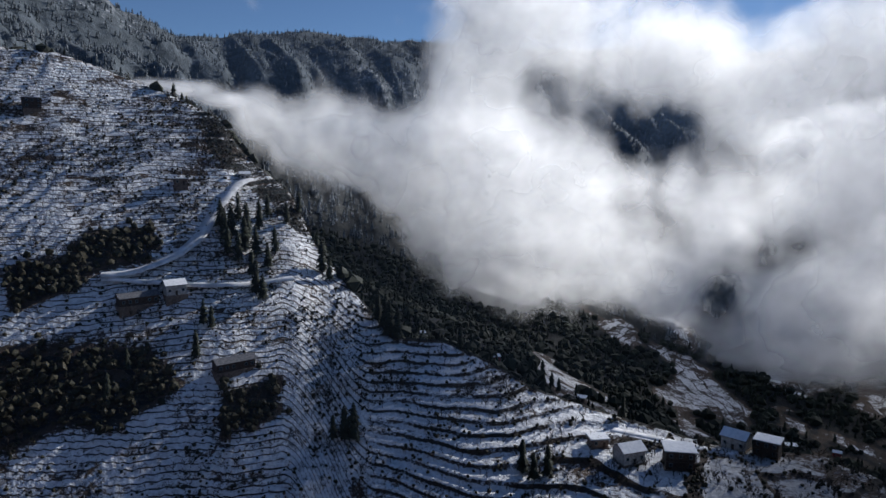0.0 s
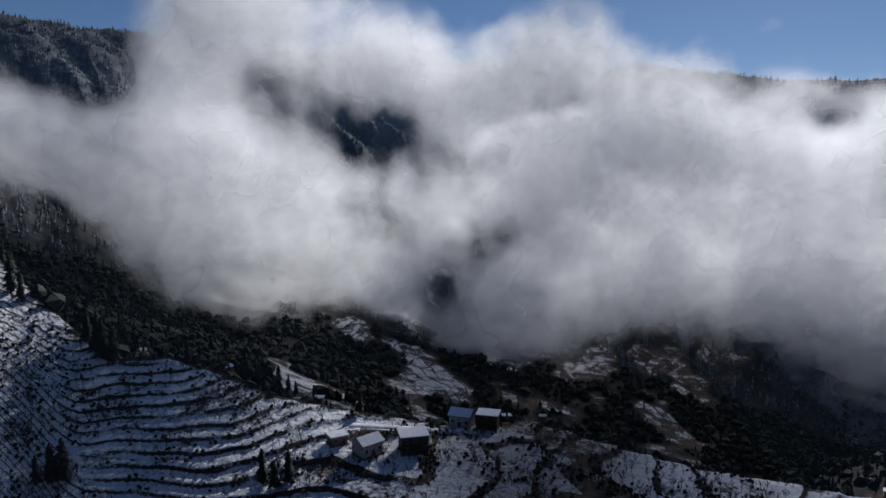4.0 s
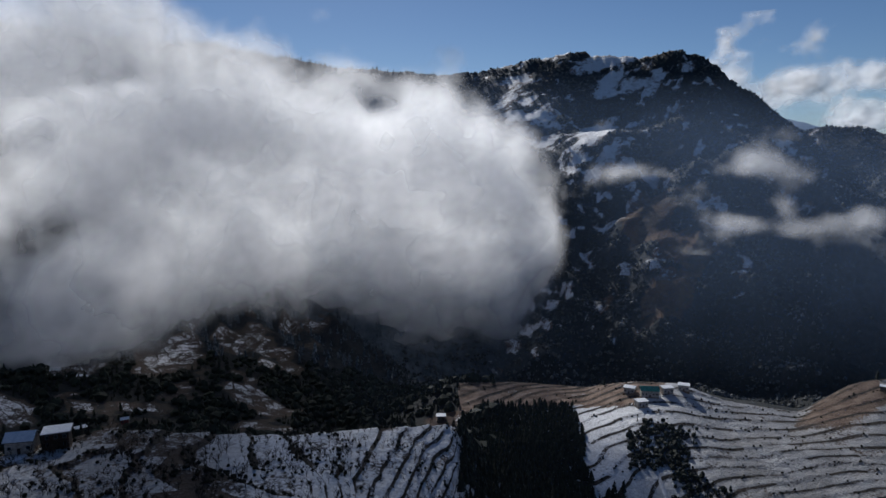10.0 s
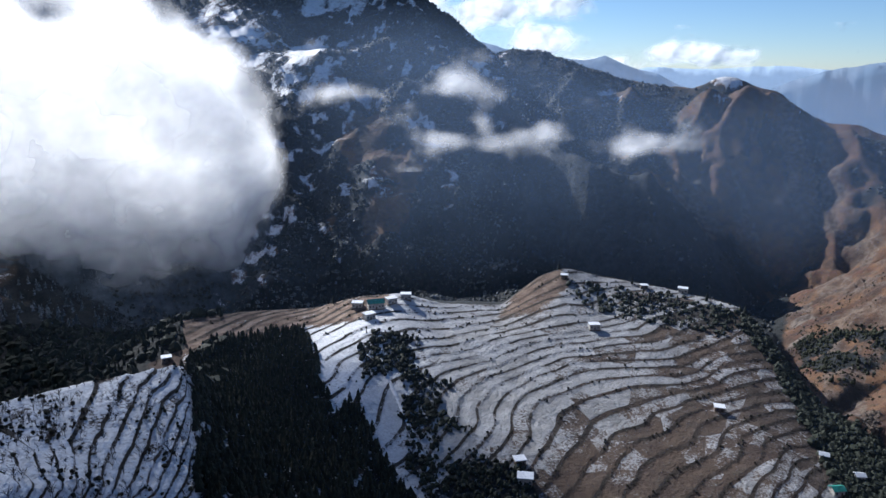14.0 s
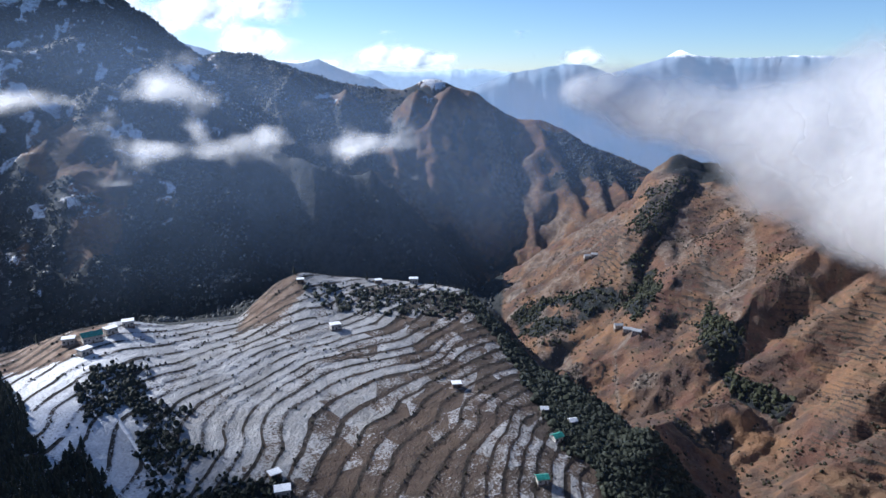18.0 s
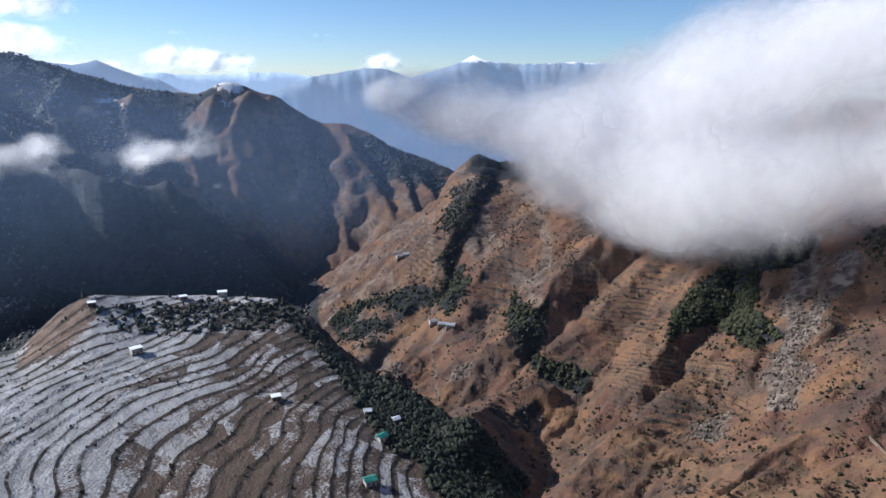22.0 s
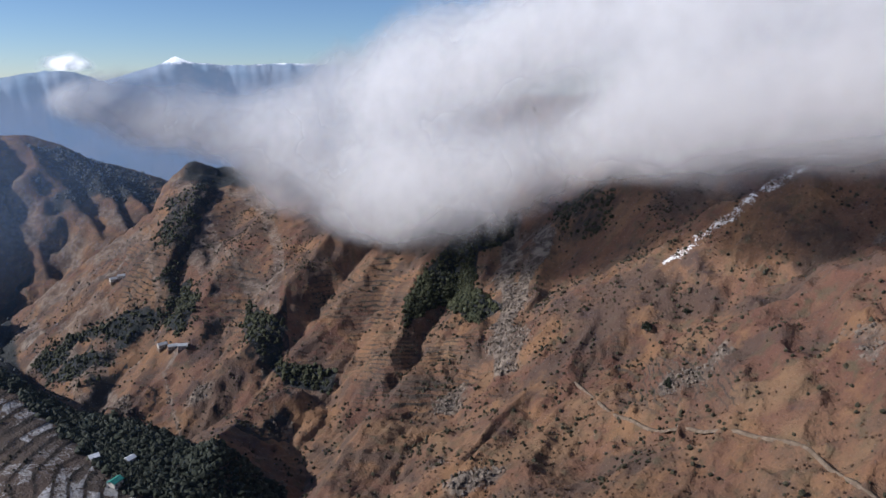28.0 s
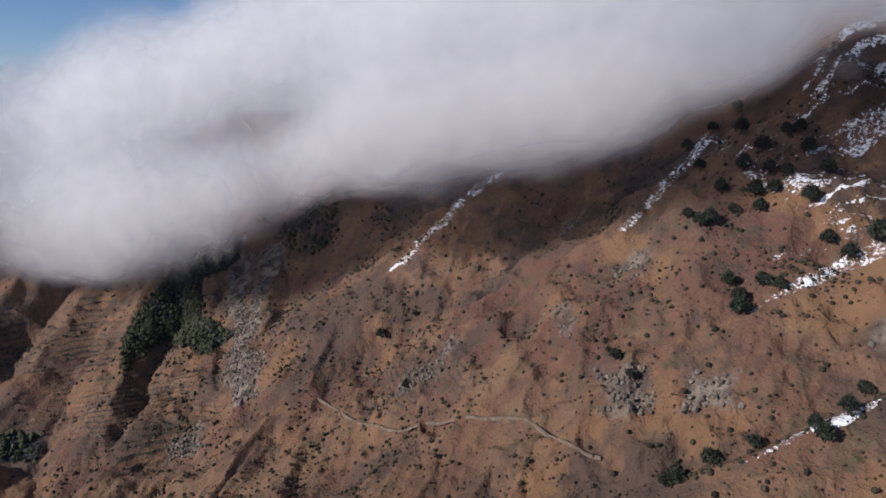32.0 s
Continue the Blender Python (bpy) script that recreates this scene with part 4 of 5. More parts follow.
def lump(rng, n=5):
    """An uneven low mound of leaves, one metre across."""
    v = [(0, 0, 0.75 + 0.2 * rng.rand())]
    for k, z in ((0, 0.5), (1, 0.05)):
        for i in range(n):
            t = 2 * math.pi * (i + 0.5 * k) / n
            q = 0.5 * (0.65 + 0.6 * rng.rand())
            v.append((q * math.cos(t), q * math.sin(t), z + 0.15 * rng.randn() * (1 - k)))
    f = [(0, 1 + i, 1 + (i + 1) % n) for i in range(n)]
    for i in range(n):
        f += [(1 + i, 1 + n + i, 1 + (i + 1) % n), (1 + (i + 1) % n, 1 + n + i, 1 + n + (i + 1) % n)]
    return np.array(v), np.array(f)


def scatter(name, label, category, shapes, mat, weight, count, size, seed, wide=1.0, sink=0.0, smooth_faces=False):
    """Many plants or stones on the ground, thick where weight is high, joined into one piece."""
    rng = np.random.RandomState(seed)
    area = GR * np.gradient(R)[None, :] * np.gradient(np.minimum(A, 203))[:, None]
    p = np.clip(weight, 0, None) * np.abs(area) * (GA < 203) * (GR > 170)
    pick = rng.choice(p.size, count, p=(p / p.sum()).ravel())
    i, j = np.unravel_index(pick, p.shape)
    a = A[i] + (rng.rand(count) - 0.5) * 0.3
    r = R[j] * (1 + (rng.rand(count) - 0.5) * 0.012)
    x, y = r * np.sin(np.radians(a)), r * np.cos(np.radians(a))
    z = ground_z(x, y) - sink
    s = size[0] + (size[1] - size[0]) * rng.rand(count) ** 1.5
    turn = rng.rand(count) * 6.283
    vs, fs, base = [], [], 0
    for k, (v, f) in enumerate(shapes):
        m = np.arange(k, count, len(shapes))
        c, sn = np.cos(turn[m])[:, None], np.sin(turn[m])[:, None]
        sx = s[m][:, None] * wide
        w = np.stack([(v[:, 0] * c - v[:, 1] * sn) * sx + x[m][:, None], (v[:, 0] * sn + v[:, 1] * c) * sx + y[m][:, None], v[:, 2] * s[m][:, None] + z[m][:, None]], -1)
        fs.append((f[None] + (base + np.arange(len(m)) * len(v))[:, None, None]).reshape(-1, 3))
        vs.append(w.reshape(-1, 3))
        base += len(m) * len(v)
    me = mesh_from(name, np.concatenate(vs), np.concatenate(fs), smooth_faces)
    me.materials.append(mat)
    return tagged(new(name, me), label, category, kind="stuff")


rng = np.random.RandomState(5)
far_pines = [cone_tiers(5, 2, rng) for k in range(5)]
near_pines = [cone_tiers(7, 4, rng) for k in range(6)]
mounds = [lump(rng) for k in range(6)]
thick_wood = smooth(0.45, 0.8, wood)
visible = (BELT < 8)
scatter("far_forest", "frosted dark conifer forest on the high mountain, toned for haze", "forest", far_pines, HAZY_FROST, thick_wood * (GR > 900) * visible * (1 - brown) * (GA < 54), 14000, (9, 17), 1)
scatter("flank_forest", "dark conifer and oak forest on the flank of the mountain", "forest", far_pines[:3] + mounds[:4], FLANK, thick_wood * (GR > 900) * visible * (1 - brown) * (GA >= 54) * (1 - 0.9 * smooth(84, 90, GA) * (BELT < 7)), 24000, (4, 9), 21)
scatter("valley_forest", "dark conifer forest on the valley sides", "forest", near_pines[:4] + mounds[:5], PINE, thick_wood * (GR > 320) * (GR <= 900) * (GA < 62) * (BELT >= 2), 11000, (3.5, 10.5), 2, 1.1)
scatter("ravine_forest", "dense dark conifers filling the ravine", "forest", near_pines, PINE, gully * (BELT < 4) * (GR > 180), 4200, (4, 9), 3, 1.2)
scatter("strip_scrub", "dark scrub and small trees along the stream", "shrubs", mounds + near_pines[:3], PINE, strip * (BELT < 4) * (GR > 180), 1500, (1.2, 4.2), 13)
scatter("rim_forest", "dark pines along the edge of the plateau", "forest", near_pines[:3] + mounds, PINE, np.maximum(rim_wood, knoll * 0.3) * (BELT < 4), 6800, (1.4, 4.6), 4, 1.3)
scatter("pine_grove", "green pine groves on the brown slope", "forest", near_pines[:3] + mounds, OLIVE, grove * brown * (0.25 + smooth(-0.2, 0.2, WOB1)), 2600, (2.0, 5.2), 6, 1.1)
scatter("broadleaf_belt", "dark belts of leafy trees along the gullies", "forest", near_pines[:2] + mounds, OLIVE, belt * (0.3 + smooth(-0.1, 0.3, WOB2)) * brown, 2400, (2, 5.6), 16)
scatter("thicket", "dark leafless thickets between the snowy terraces", "shrubs", mounds, SHRUB, thicket * near_hill, 800, (1.4, 4.0), 7)
scatter("terrace_shrubs", "small dark shrubs along the terrace walls", "shrubs", mounds, SHRUB, near_hill * smooth(0.75, 0.9, f) * (0.3 + smooth(0, 0.5, WOB1)) + 0.25 * near_hill * smooth(-0.1, 0.4, WOB2), 6500, (0.4, 1.7), 8)
scatter("plateau_shrubs", "small dark shrubs along the field walls", "shrubs", mounds, SHRUB, plateau * smooth(0.75, 0.9, f) * (0.25 + smooth(0, 0.4, WOB1)) * (GR > 250), 1500, (0.6, 1.8), 9)
scatter("slope_shrubs", "dry dark shrubs dotted over the brown slope", "shrubs", mounds, SHRUB, brown * (0.12 + smooth(-0.05, 0.5, WOB1 + 0.4 * WOB2)) * (1 - rock) * (GR > 190) * (GR < 1500), 14000, (0.7, 2.8), 10)
scatter("slope_rocks", "weathered grey rocks breaking out of the slope", "rocks", mounds, STONE, brown * smooth(0.3, 0.6, rock) * (GR > 190) * (GR < 700), 2600, (0.5, 3.0), 11, 1.0, 0.2)


def bare(rng):
    """A leafless fruit tree one metre high, of thin twigs."""
    v, f = [], []

    def twig(p, q, w):
        d = np.array(q) - np.array(p)
        s = np.cross(d, rng.normal(size=3))
        s = s / (np.linalg.norm(s) + 1e-6) * w
        b = len(v)
        v.extend([np.array(p) - s, np.array(p) + s, np.array(q)])
        f.append((b, b + 1, b + 2))

    twig((0, 0, -0.1), (0, 0, 0.6), 0.035)
    for k in range(9):
        t, z = rng.rand() * 6.283, 0.25 + 0.3 * rng.rand()
        e = (0.36 * math.cos(t), 0.36 * math.sin(t), z + 0.3 + 0.25 * rng.rand())
        twig((0, 0, z), e, 0.02)
        m = np.array((0, 0, z)) * 0.45 + np.array(e) * 0.55
        twig(m, m + rng.normal(size=3) * 0.16 + np.array((0, 0, 0.2)), 0.013)
    return np.array(v), np.array(f)


TUFT = leaf_material("dry_tufts", (0.04, 0.022, 0.014), (0.10, 0.058, 0.03))
scatter("dry_tufts", "reddish dry tufts of grass and scrub", "shrubs", mounds, TUFT, brown * (0.3 + smooth(-0.2, 0.4, WOB2)) * (GA > 138) * (GR > 190) * (GR < 620), 9000, (0.4, 1.4), 17)
orchard = [bare(rng) for k in range(5)]
scatter("bare_trees", "leafless grey fruit trees standing in the snow", "trees", orchard, BARK, near_hill * (GR > 180) * (0.25 + smooth(-0.1, 0.3, WOB2)), 5000, (2.5, 5.0), 14, 1.0)


# ---------------------------------------------------------------- blue sheets that stand in for haze deepening with distance
HAZE_TINT = CLOUD.copy()
HAZE_TINT.name = "blue_haze_sheet"
for k in HAZE_TINT.node_tree.nodes:
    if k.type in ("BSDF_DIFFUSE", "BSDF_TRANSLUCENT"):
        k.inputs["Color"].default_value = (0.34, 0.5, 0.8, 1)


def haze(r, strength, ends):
    """A thin upright see-through sheet, coloured blue for haze, across the valley, fading out above the ground and
    towards the sky.
    """
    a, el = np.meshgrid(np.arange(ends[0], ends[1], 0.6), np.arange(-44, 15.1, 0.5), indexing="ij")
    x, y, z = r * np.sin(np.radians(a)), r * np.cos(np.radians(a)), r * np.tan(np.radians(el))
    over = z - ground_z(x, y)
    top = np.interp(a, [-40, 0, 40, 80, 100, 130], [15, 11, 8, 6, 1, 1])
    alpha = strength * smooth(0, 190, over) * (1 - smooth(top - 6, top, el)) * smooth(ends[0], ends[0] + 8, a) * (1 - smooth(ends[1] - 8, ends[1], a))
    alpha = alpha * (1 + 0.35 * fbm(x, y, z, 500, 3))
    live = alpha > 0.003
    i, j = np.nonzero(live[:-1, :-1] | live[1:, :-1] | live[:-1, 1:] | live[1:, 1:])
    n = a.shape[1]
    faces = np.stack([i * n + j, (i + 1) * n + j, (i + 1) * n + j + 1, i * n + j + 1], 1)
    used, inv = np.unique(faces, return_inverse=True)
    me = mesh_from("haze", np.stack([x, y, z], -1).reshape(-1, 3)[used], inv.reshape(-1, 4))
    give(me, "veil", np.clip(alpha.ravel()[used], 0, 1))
    me.materials.append(HAZE_TINT)
    return tagged(new("haze", me), "thin blue see-through sheet standing in for haze in the valley", "haze", kind="stuff")


# The sheet at 175 m lifts the darkest tones like veiling glare.
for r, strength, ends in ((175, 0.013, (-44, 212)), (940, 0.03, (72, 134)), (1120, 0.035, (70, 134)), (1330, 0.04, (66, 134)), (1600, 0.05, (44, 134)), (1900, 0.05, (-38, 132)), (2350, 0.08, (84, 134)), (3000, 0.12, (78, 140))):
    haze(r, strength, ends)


# ---------------------------------------------------------------- things: helpers
def plain(name, dark, light, scale=1.5, rough=0.8, spec=0.3, metal=0.0):
    g = Graph(name)
    n1, n2 = g.noise(scale, 5), g.noise(scale * 8, 3)
    col = g.mix(g.ramp(n1, 0.35, 0.65), dark, light)
    col = g.mix(g.ramp(n2, 0.55, 0.75, 0, 0.4), col, dark)
    g.bsdf.inputs["Metallic"].default_value = metal
    return g.done(col, rough, spec)


def box(bm, x0, y0, z0, x1, y1, z1):
    v = [bm.verts.new((x, y, z)) for x in (x0, x1) for y in (y0, y1) for z in (z0, z1)]
    for q in ((0, 1, 3, 2), (4, 6, 7, 5), (0, 4, 5, 1), (2, 3, 7, 6), (0, 2, 6, 4), (1, 5, 7, 3)):
        bm.faces.new([v[i] for i in q])


def part(name, bm, mat, parent, label=""):
    me = bpy.data.meshes.new(name)
    bmesh.ops.recalc_face_normals(bm, faces=bm.faces)
    bm.to_mesh(me)
    bm.free()
    me.materials.append(mat)
    ob = new(name, me)
    ob.parent = parent
    return tagged(ob, label)


def boxes(name, mat, parent, *spans, label=""):
    bm = bmesh.new()
    for q in spans:
        box(bm, *q)
    return part(name, bm, mat, parent, label)


SNOWY = plain("roof_snow", (0.68, 0.7, 0.73), (0.84, 0.85, 0.87), 0.8, 0.6)
PLASTER = plain("weathered_plaster", (0.32, 0.29, 0.26), (0.55, 0.52, 0.47), 0.9)
MUD = plain("mud_wall", (0.12, 0.085, 0.065), (0.22, 0.16, 0.12), 0.9)
TIMBER = plain("dark_timber", (0.035, 0.024, 0.018), (0.09, 0.06, 0.045), 2.0)
REDWALL = plain("red_painted_wall", (0.22, 0.045, 0.04), (0.33, 0.09, 0.075), 0.8)
SLATE = plain("slate_roof", (0.07, 0.07, 0.08), (0.16, 0.16, 0.17), 1.2, 0.6)
TEAL = plain("teal_metal_sheet", (0.02, 0.20, 0.15), (0.05, 0.33, 0.26), 0.7, 0.45, 0.5)
TIN = plain("grey_tin_sheet", (0.30, 0.32, 0.34), (0.48, 0.5, 0.52), 0.7, 0.4, 0.5)
GLASS = plain("dark_window_glass", (0.012, 0.014, 0.018), (0.03, 0.034, 0.04), 1.0, 0.15, 0.5)
PAINT = plain("painted_frame", (0.10, 0.14, 0.16), (0.2, 0.24, 0.26), 3.0)
PACKED = plain("packed_snow_road", (0.55, 0.55, 0.55), (0.8, 0.8, 0.82), 0.25, 0.7)
DIRT = plain("dirt_track", (0.10, 0.072, 0.05), (0.165, 0.125, 0.09), 0.3, 0.9)


def house(label, w, d, h, roof, wall_mat, roof_mat, snow_top=True, floors=1):
    """A hill house at the origin, front towards -y."""
    top = tagged(new("house"), label, "house")
    boxes("foundation", MUD, top, (-w / 2 - 0.5, -d / 2 - 0.5, -4.5, w / 2 + 0.5, d / 2 + 0.5, 0.0))
    wall = boxes("wall", wall_mat, top, (-w / 2, -d / 2, 0.0, w / 2, d / 2, h))
    n = max(2, int(w / 2.6))
    for lv in range(floors):
        z = h * (lv + 0.38) / floors
        for k in range(n):
            x = -w / 2 + w * (k + 0.5) / n
            if lv == 0 and k == n // 2:
                door = boxes("door", TIMBER, top, (x - 0.5, -d / 2 - 0.06, 0.02, x + 0.5, -d / 2 - 0.005, 2.0))
                continue
            win = boxes("window", PAINT, top, (x - 0.58, -d / 2 - 0.09, z - 0.1, x - 0.45, -d / 2 - 0.004, z + 1.15), (x + 0.45, -d / 2 - 0.09, z - 0.1, x + 0.58, -d / 2 - 0.004, z + 1.15),
                        (x - 0.45, -d / 2 - 0.09, z + 1.0, x + 0.45, -d / 2 - 0.004, z + 1.15), (x - 0.45, -d / 2 - 0.12, z - 0.1, x + 0.45, -d / 2 - 0.004, z + 0.02))
            boxes("pane", GLASS, win, (x - 0.45, -d / 2 - 0.04, z + 0.02, x + 0.45, -d / 2 - 0.004, z + 1.0))
    if floors > 1:
        boxes("balcony", TIMBER, top, (-w / 2 - 0.3, -d / 2 - 1.0, h / 2 - 0.2, w / 2 + 0.3, -d / 2 - 0.1, h / 2 - 0.05))
        for k in range(5):
            x = -w / 2 + w * k / 4
            boxes("post", TIMBER, top, (x - 0.08, -d / 2 - 0.98, -0.2, x + 0.08, -d / 2 - 0.82, h))
    o = 0.7
    if roof == "flat":
        r = boxes("roof", roof_mat, top, (-w / 2 - o, -d / 2 - o, h + 0.004, w / 2 + o, d / 2 + o, h + 0.3))
        if snow_top:
            boxes("snow_cover", SNOWY, r, (-w / 2 - o + 0.1, -d / 2 - o + 0.1, h + 0.304, w / 2 + o - 0.15, d / 2 + o - 0.1, h + 0.55), label="white snow lying on the roof")
    else:
        rise = d * 0.32
        for name, mat, lift, inset, parent in (("roof", roof_mat, 0.0, 0.0, top), ("snow_cover", SNOWY, 0.16, 0.15, None)):
            if name == "snow_cover" and not snow_top:
                continue
            bm = bmesh.new()
            sec = [(-d / 2 - o + inset, h + lift), (0, h + rise + lift), (d / 2 + o - inset, h + lift), (d / 2 + o - inset, h + lift + 0.14), (0, h + rise + lift + 0.14), (-d / 2 - o + inset, h + lift + 0.14)]
            e = [[bm.verts.new((x, y, z)) for y, z in sec] for x in (-w / 2 - o + inset, w / 2 + o - inset)]
            for k in range(6):
                bm.faces.new((e[0][k], e[0][(k + 1) % 6], e[1][(k + 1) % 6], e[1][k]))
            for q in e:
                bm.faces.new((q[0], q[1], q[4], q[5]))
                bm.faces.new((q[1], q[2], q[3], q[4]))
            r2 = part(name, bm, mat, parent or rooftop, "white snow lying on the roof" if name == "snow_cover" else "")
            if name == "roof":
                rooftop = r2
        for x in (-w / 2, w / 2 - 0.2):
            bm = bmesh.new()
            v = [bm.verts.new((q, y, z)) for q in (x, x + 0.2) for y, z in ((-d / 2, h), (d / 2, h), (0, h + rise))]
            for q in ((0, 1, 2), (3, 5, 4), (0, 3, 4, 1), (1, 4, 5, 2), (2, 5, 3, 0)):
                bm.faces.new([v[i] for i in q])
            part("gable", bm, wall_mat, top)
    return top


def settle(ob, a, el, w, d, turn=0.0):
    """Put a thing on the ground seen at that bearing and angle, its front towards the valley."""
    p = on_land(a, el)
    rz = -a + turn
    c, s = math.cos(radians(rz)), math.sin(radians(rz))
    q = np.array([(x * c - y * s, x * s + y * c) for x in (-w / 2, 0, w / 2) for y in (-d / 2, 0, d / 2)])
    z = float(np.median(ground_z(q[:, 0] + p.x, q[:, 1] + p.y)))
    ob.matrix_world = pose(p.x, p.y, z + 0.25, 0, 0, rz)
    return ob


HOUSES = [
    ("two-storey dark timber house with a flat snow-covered roof", 9.5, 8, 6.2, "flat", TIMBER, SLATE, True, 2, [(20.0, -23.4, 10)]),
    ("grey plastered farmhouse with snow on its gabled roof", 8.5, 7, 4.2, "gable", PLASTER, SLATE, True, 1, [(16.0, -23.5, 35), (24.3, -21.4, -20), (-21.9, -10.1, 15)]),
    ("small shed with a flat white snowy roof", 6, 5, 3.0, "flat", MUD, TIN, True, 1, [(11.9, -19.3, -15), (13.4, -22.6, 20), (-21.1, -1.6, 5), (88.6, -32.4, 20), (105.5, -26.2, 10), (57.4, -22.8, 0), (91.8, -17.2, 0), (98.5, -17.5, 10)]),
    ("red-walled house among the snowy terraces", 6.5, 5, 4.0, "gable", REDWALL, SLATE, True, 1, [(4.5, -16.4, 25), (31.3, -20.9, 0)]),
    ("white cottage on the crest of the terraces", 5, 4.5, 3.0, "gable", PLASTER, TIN, True, 1, [(-1.9, -14.4, 30), (-16.2, -1.2, 0), (116.2, -28.6, 30), (113.6, -27.9, 10)]),
    ("long low dark farm building with a snow-dusted roof", 16, 6, 3.4, "gable", TIMBER, SLATE, False, 1, [(-24.6, -10.7, 18), (-17.6, -16.2, 22)]),
]
HOUSES += [
    ("dark timber house beside the village road", 8, 6.5, 5.4, "flat", TIMBER, SLATE, True, 2, [(28.2, -21.1, 15), (26.6, -21.6, -10), (-30.8, 4.0, 10)]),
    ("village hall with a bright teal metal roof", 13, 8, 5.0, "gable", PLASTER, TEAL, False, 1, [(75.2, -20.0, 10)]),
    ("small house with a teal metal roof on the plateau", 6.5, 5, 3.4, "gable", PLASTER, TEAL, False, 1, [(114.9, -30.0, 40), (113.7, -33.3, 20)]),
    ("pale plastered house in the plateau village", 8, 6, 4.2, "flat", PLASTER, TIN, True, 1, [(73.6, -19.9, -10), (76.6, -19.6, 25), (77.9, -19.3, 0), (74.6, -20.9, 30), (89.2, -33.8, 0), (94.6, -21.2, 15), (101.6, -17.5, 0)]),
    ("far white farmhouse on the brown slope", 9, 6, 4.0, "gable", PLASTER, TIN, False, 1, [(117.2, -14.9, 0), (116.6, -15.1, 20), (120.4, -20.8, 0), (119.6, -20.6, 20), (121.2, -20.9, -10), (137.6, -13.0, 0), (138.3, -13.1, 15)]),
]
for label, w, d, h, roof, wm, rm, st, fl, places in HOUSES:
    first = house(label, w, d, h, roof, wm, rm, st, fl)
    if len(places) > 1:
        first["group"] = "hill houses"
    for a, el, turn in places[1:]:
        settle(copy_thing(first, Matrix.Identity(4)), a, el, w, d, turn)
    settle(first, places[0][0], places[0][1], w, d, places[0][2])


def road(label, line, width, mat):
    """A track laid on the ground along points given by bearing and angle."""
    q = np.array(line, float)
    t = np.linspace(0, len(q) - 1, len(q) * 9)
    pts = [on_land(np.interp(k, range(len(q)), q[:, 0]), np.interp(k, range(len(q)), q[:, 1])) for k in t]
    xy = np.array([(p.x, p.y) for p in pts])
    for k in range(14):
        xy[1:-1] = (xy[:-2] + 2 * xy[1:-1] + xy[2:]) / 4
    d = np.gradient(xy, axis=0)
    n = np.stack([-d[:, 1], d[:, 0]], 1) / (np.linalg.norm(d, axis=1)[:, None] + 1e-6)
    rows = []
    for off, drop in ((-0.62, -1.5), (-0.5, 0.0), (0, 0.05), (0.5, 0.0), (0.62, -1.5)):
        e = xy + n * off * width
        rows.append((e, drop))
    z = np.max([ground_z(e[:, 0], e[:, 1]) for e, dr in rows], axis=0)
    z = np.convolve(np.pad(z, 2, mode="edge"), np.ones(5) / 5, "valid") + 0.15
    v = np.stack([np.column_stack([e, z + dr]) for e, dr in rows], 1).reshape(-1, 3)
    m = len(rows)
    i, j = np.meshgrid(np.arange(len(t) - 1), np.arange(m - 1), indexing="ij")
    me = mesh_from("road", v, np.stack([i * m + j, (i + 1) * m + j, (i + 1) * m + j + 1, i * m + j + 1], -1).reshape(-1, 4))
    me.materials.append(mat)
    return tagged(new("road", me), label, "road", kind="structure")


road("snow-covered road winding up the hill", [(-15.9, -1.4), (-17.3, -2.1), (-18.6, -3.6), (-20.0, -6.1), (-22.2, -7.7), (-24.7, -8.5), (-27.0, -8.6)], 5.5, PACKED)
road("snow-covered lane along the terraces", [(-27.0, -8.7), (-23.9, -9.2), (-20, -9.7), (-16.7, -9.9), (-12.6, -9.4)], 3.6, PACKED)
road("village street with trodden snow", [(14.5, -21.3), (18, -21.6), (21.5, -21.9), (24.5, -21.9)], 4.0, PACKED)
road("white track down the scrubby slope", [(75.5, -21.8), (75.7, -25.0), (77.3, -28.0), (78.7, -30.9), (80.7, -34.7)], 2.4, PACKED)
road("narrow dirt track across the dry slope", [(155.3, -24.5), (159.2, -27.2), (162.2, -27.8), (167.4, -27.0), (174.1, -26.6), (177.8, -28.6), (181.0, -29.4)], 1.7, DIRT)


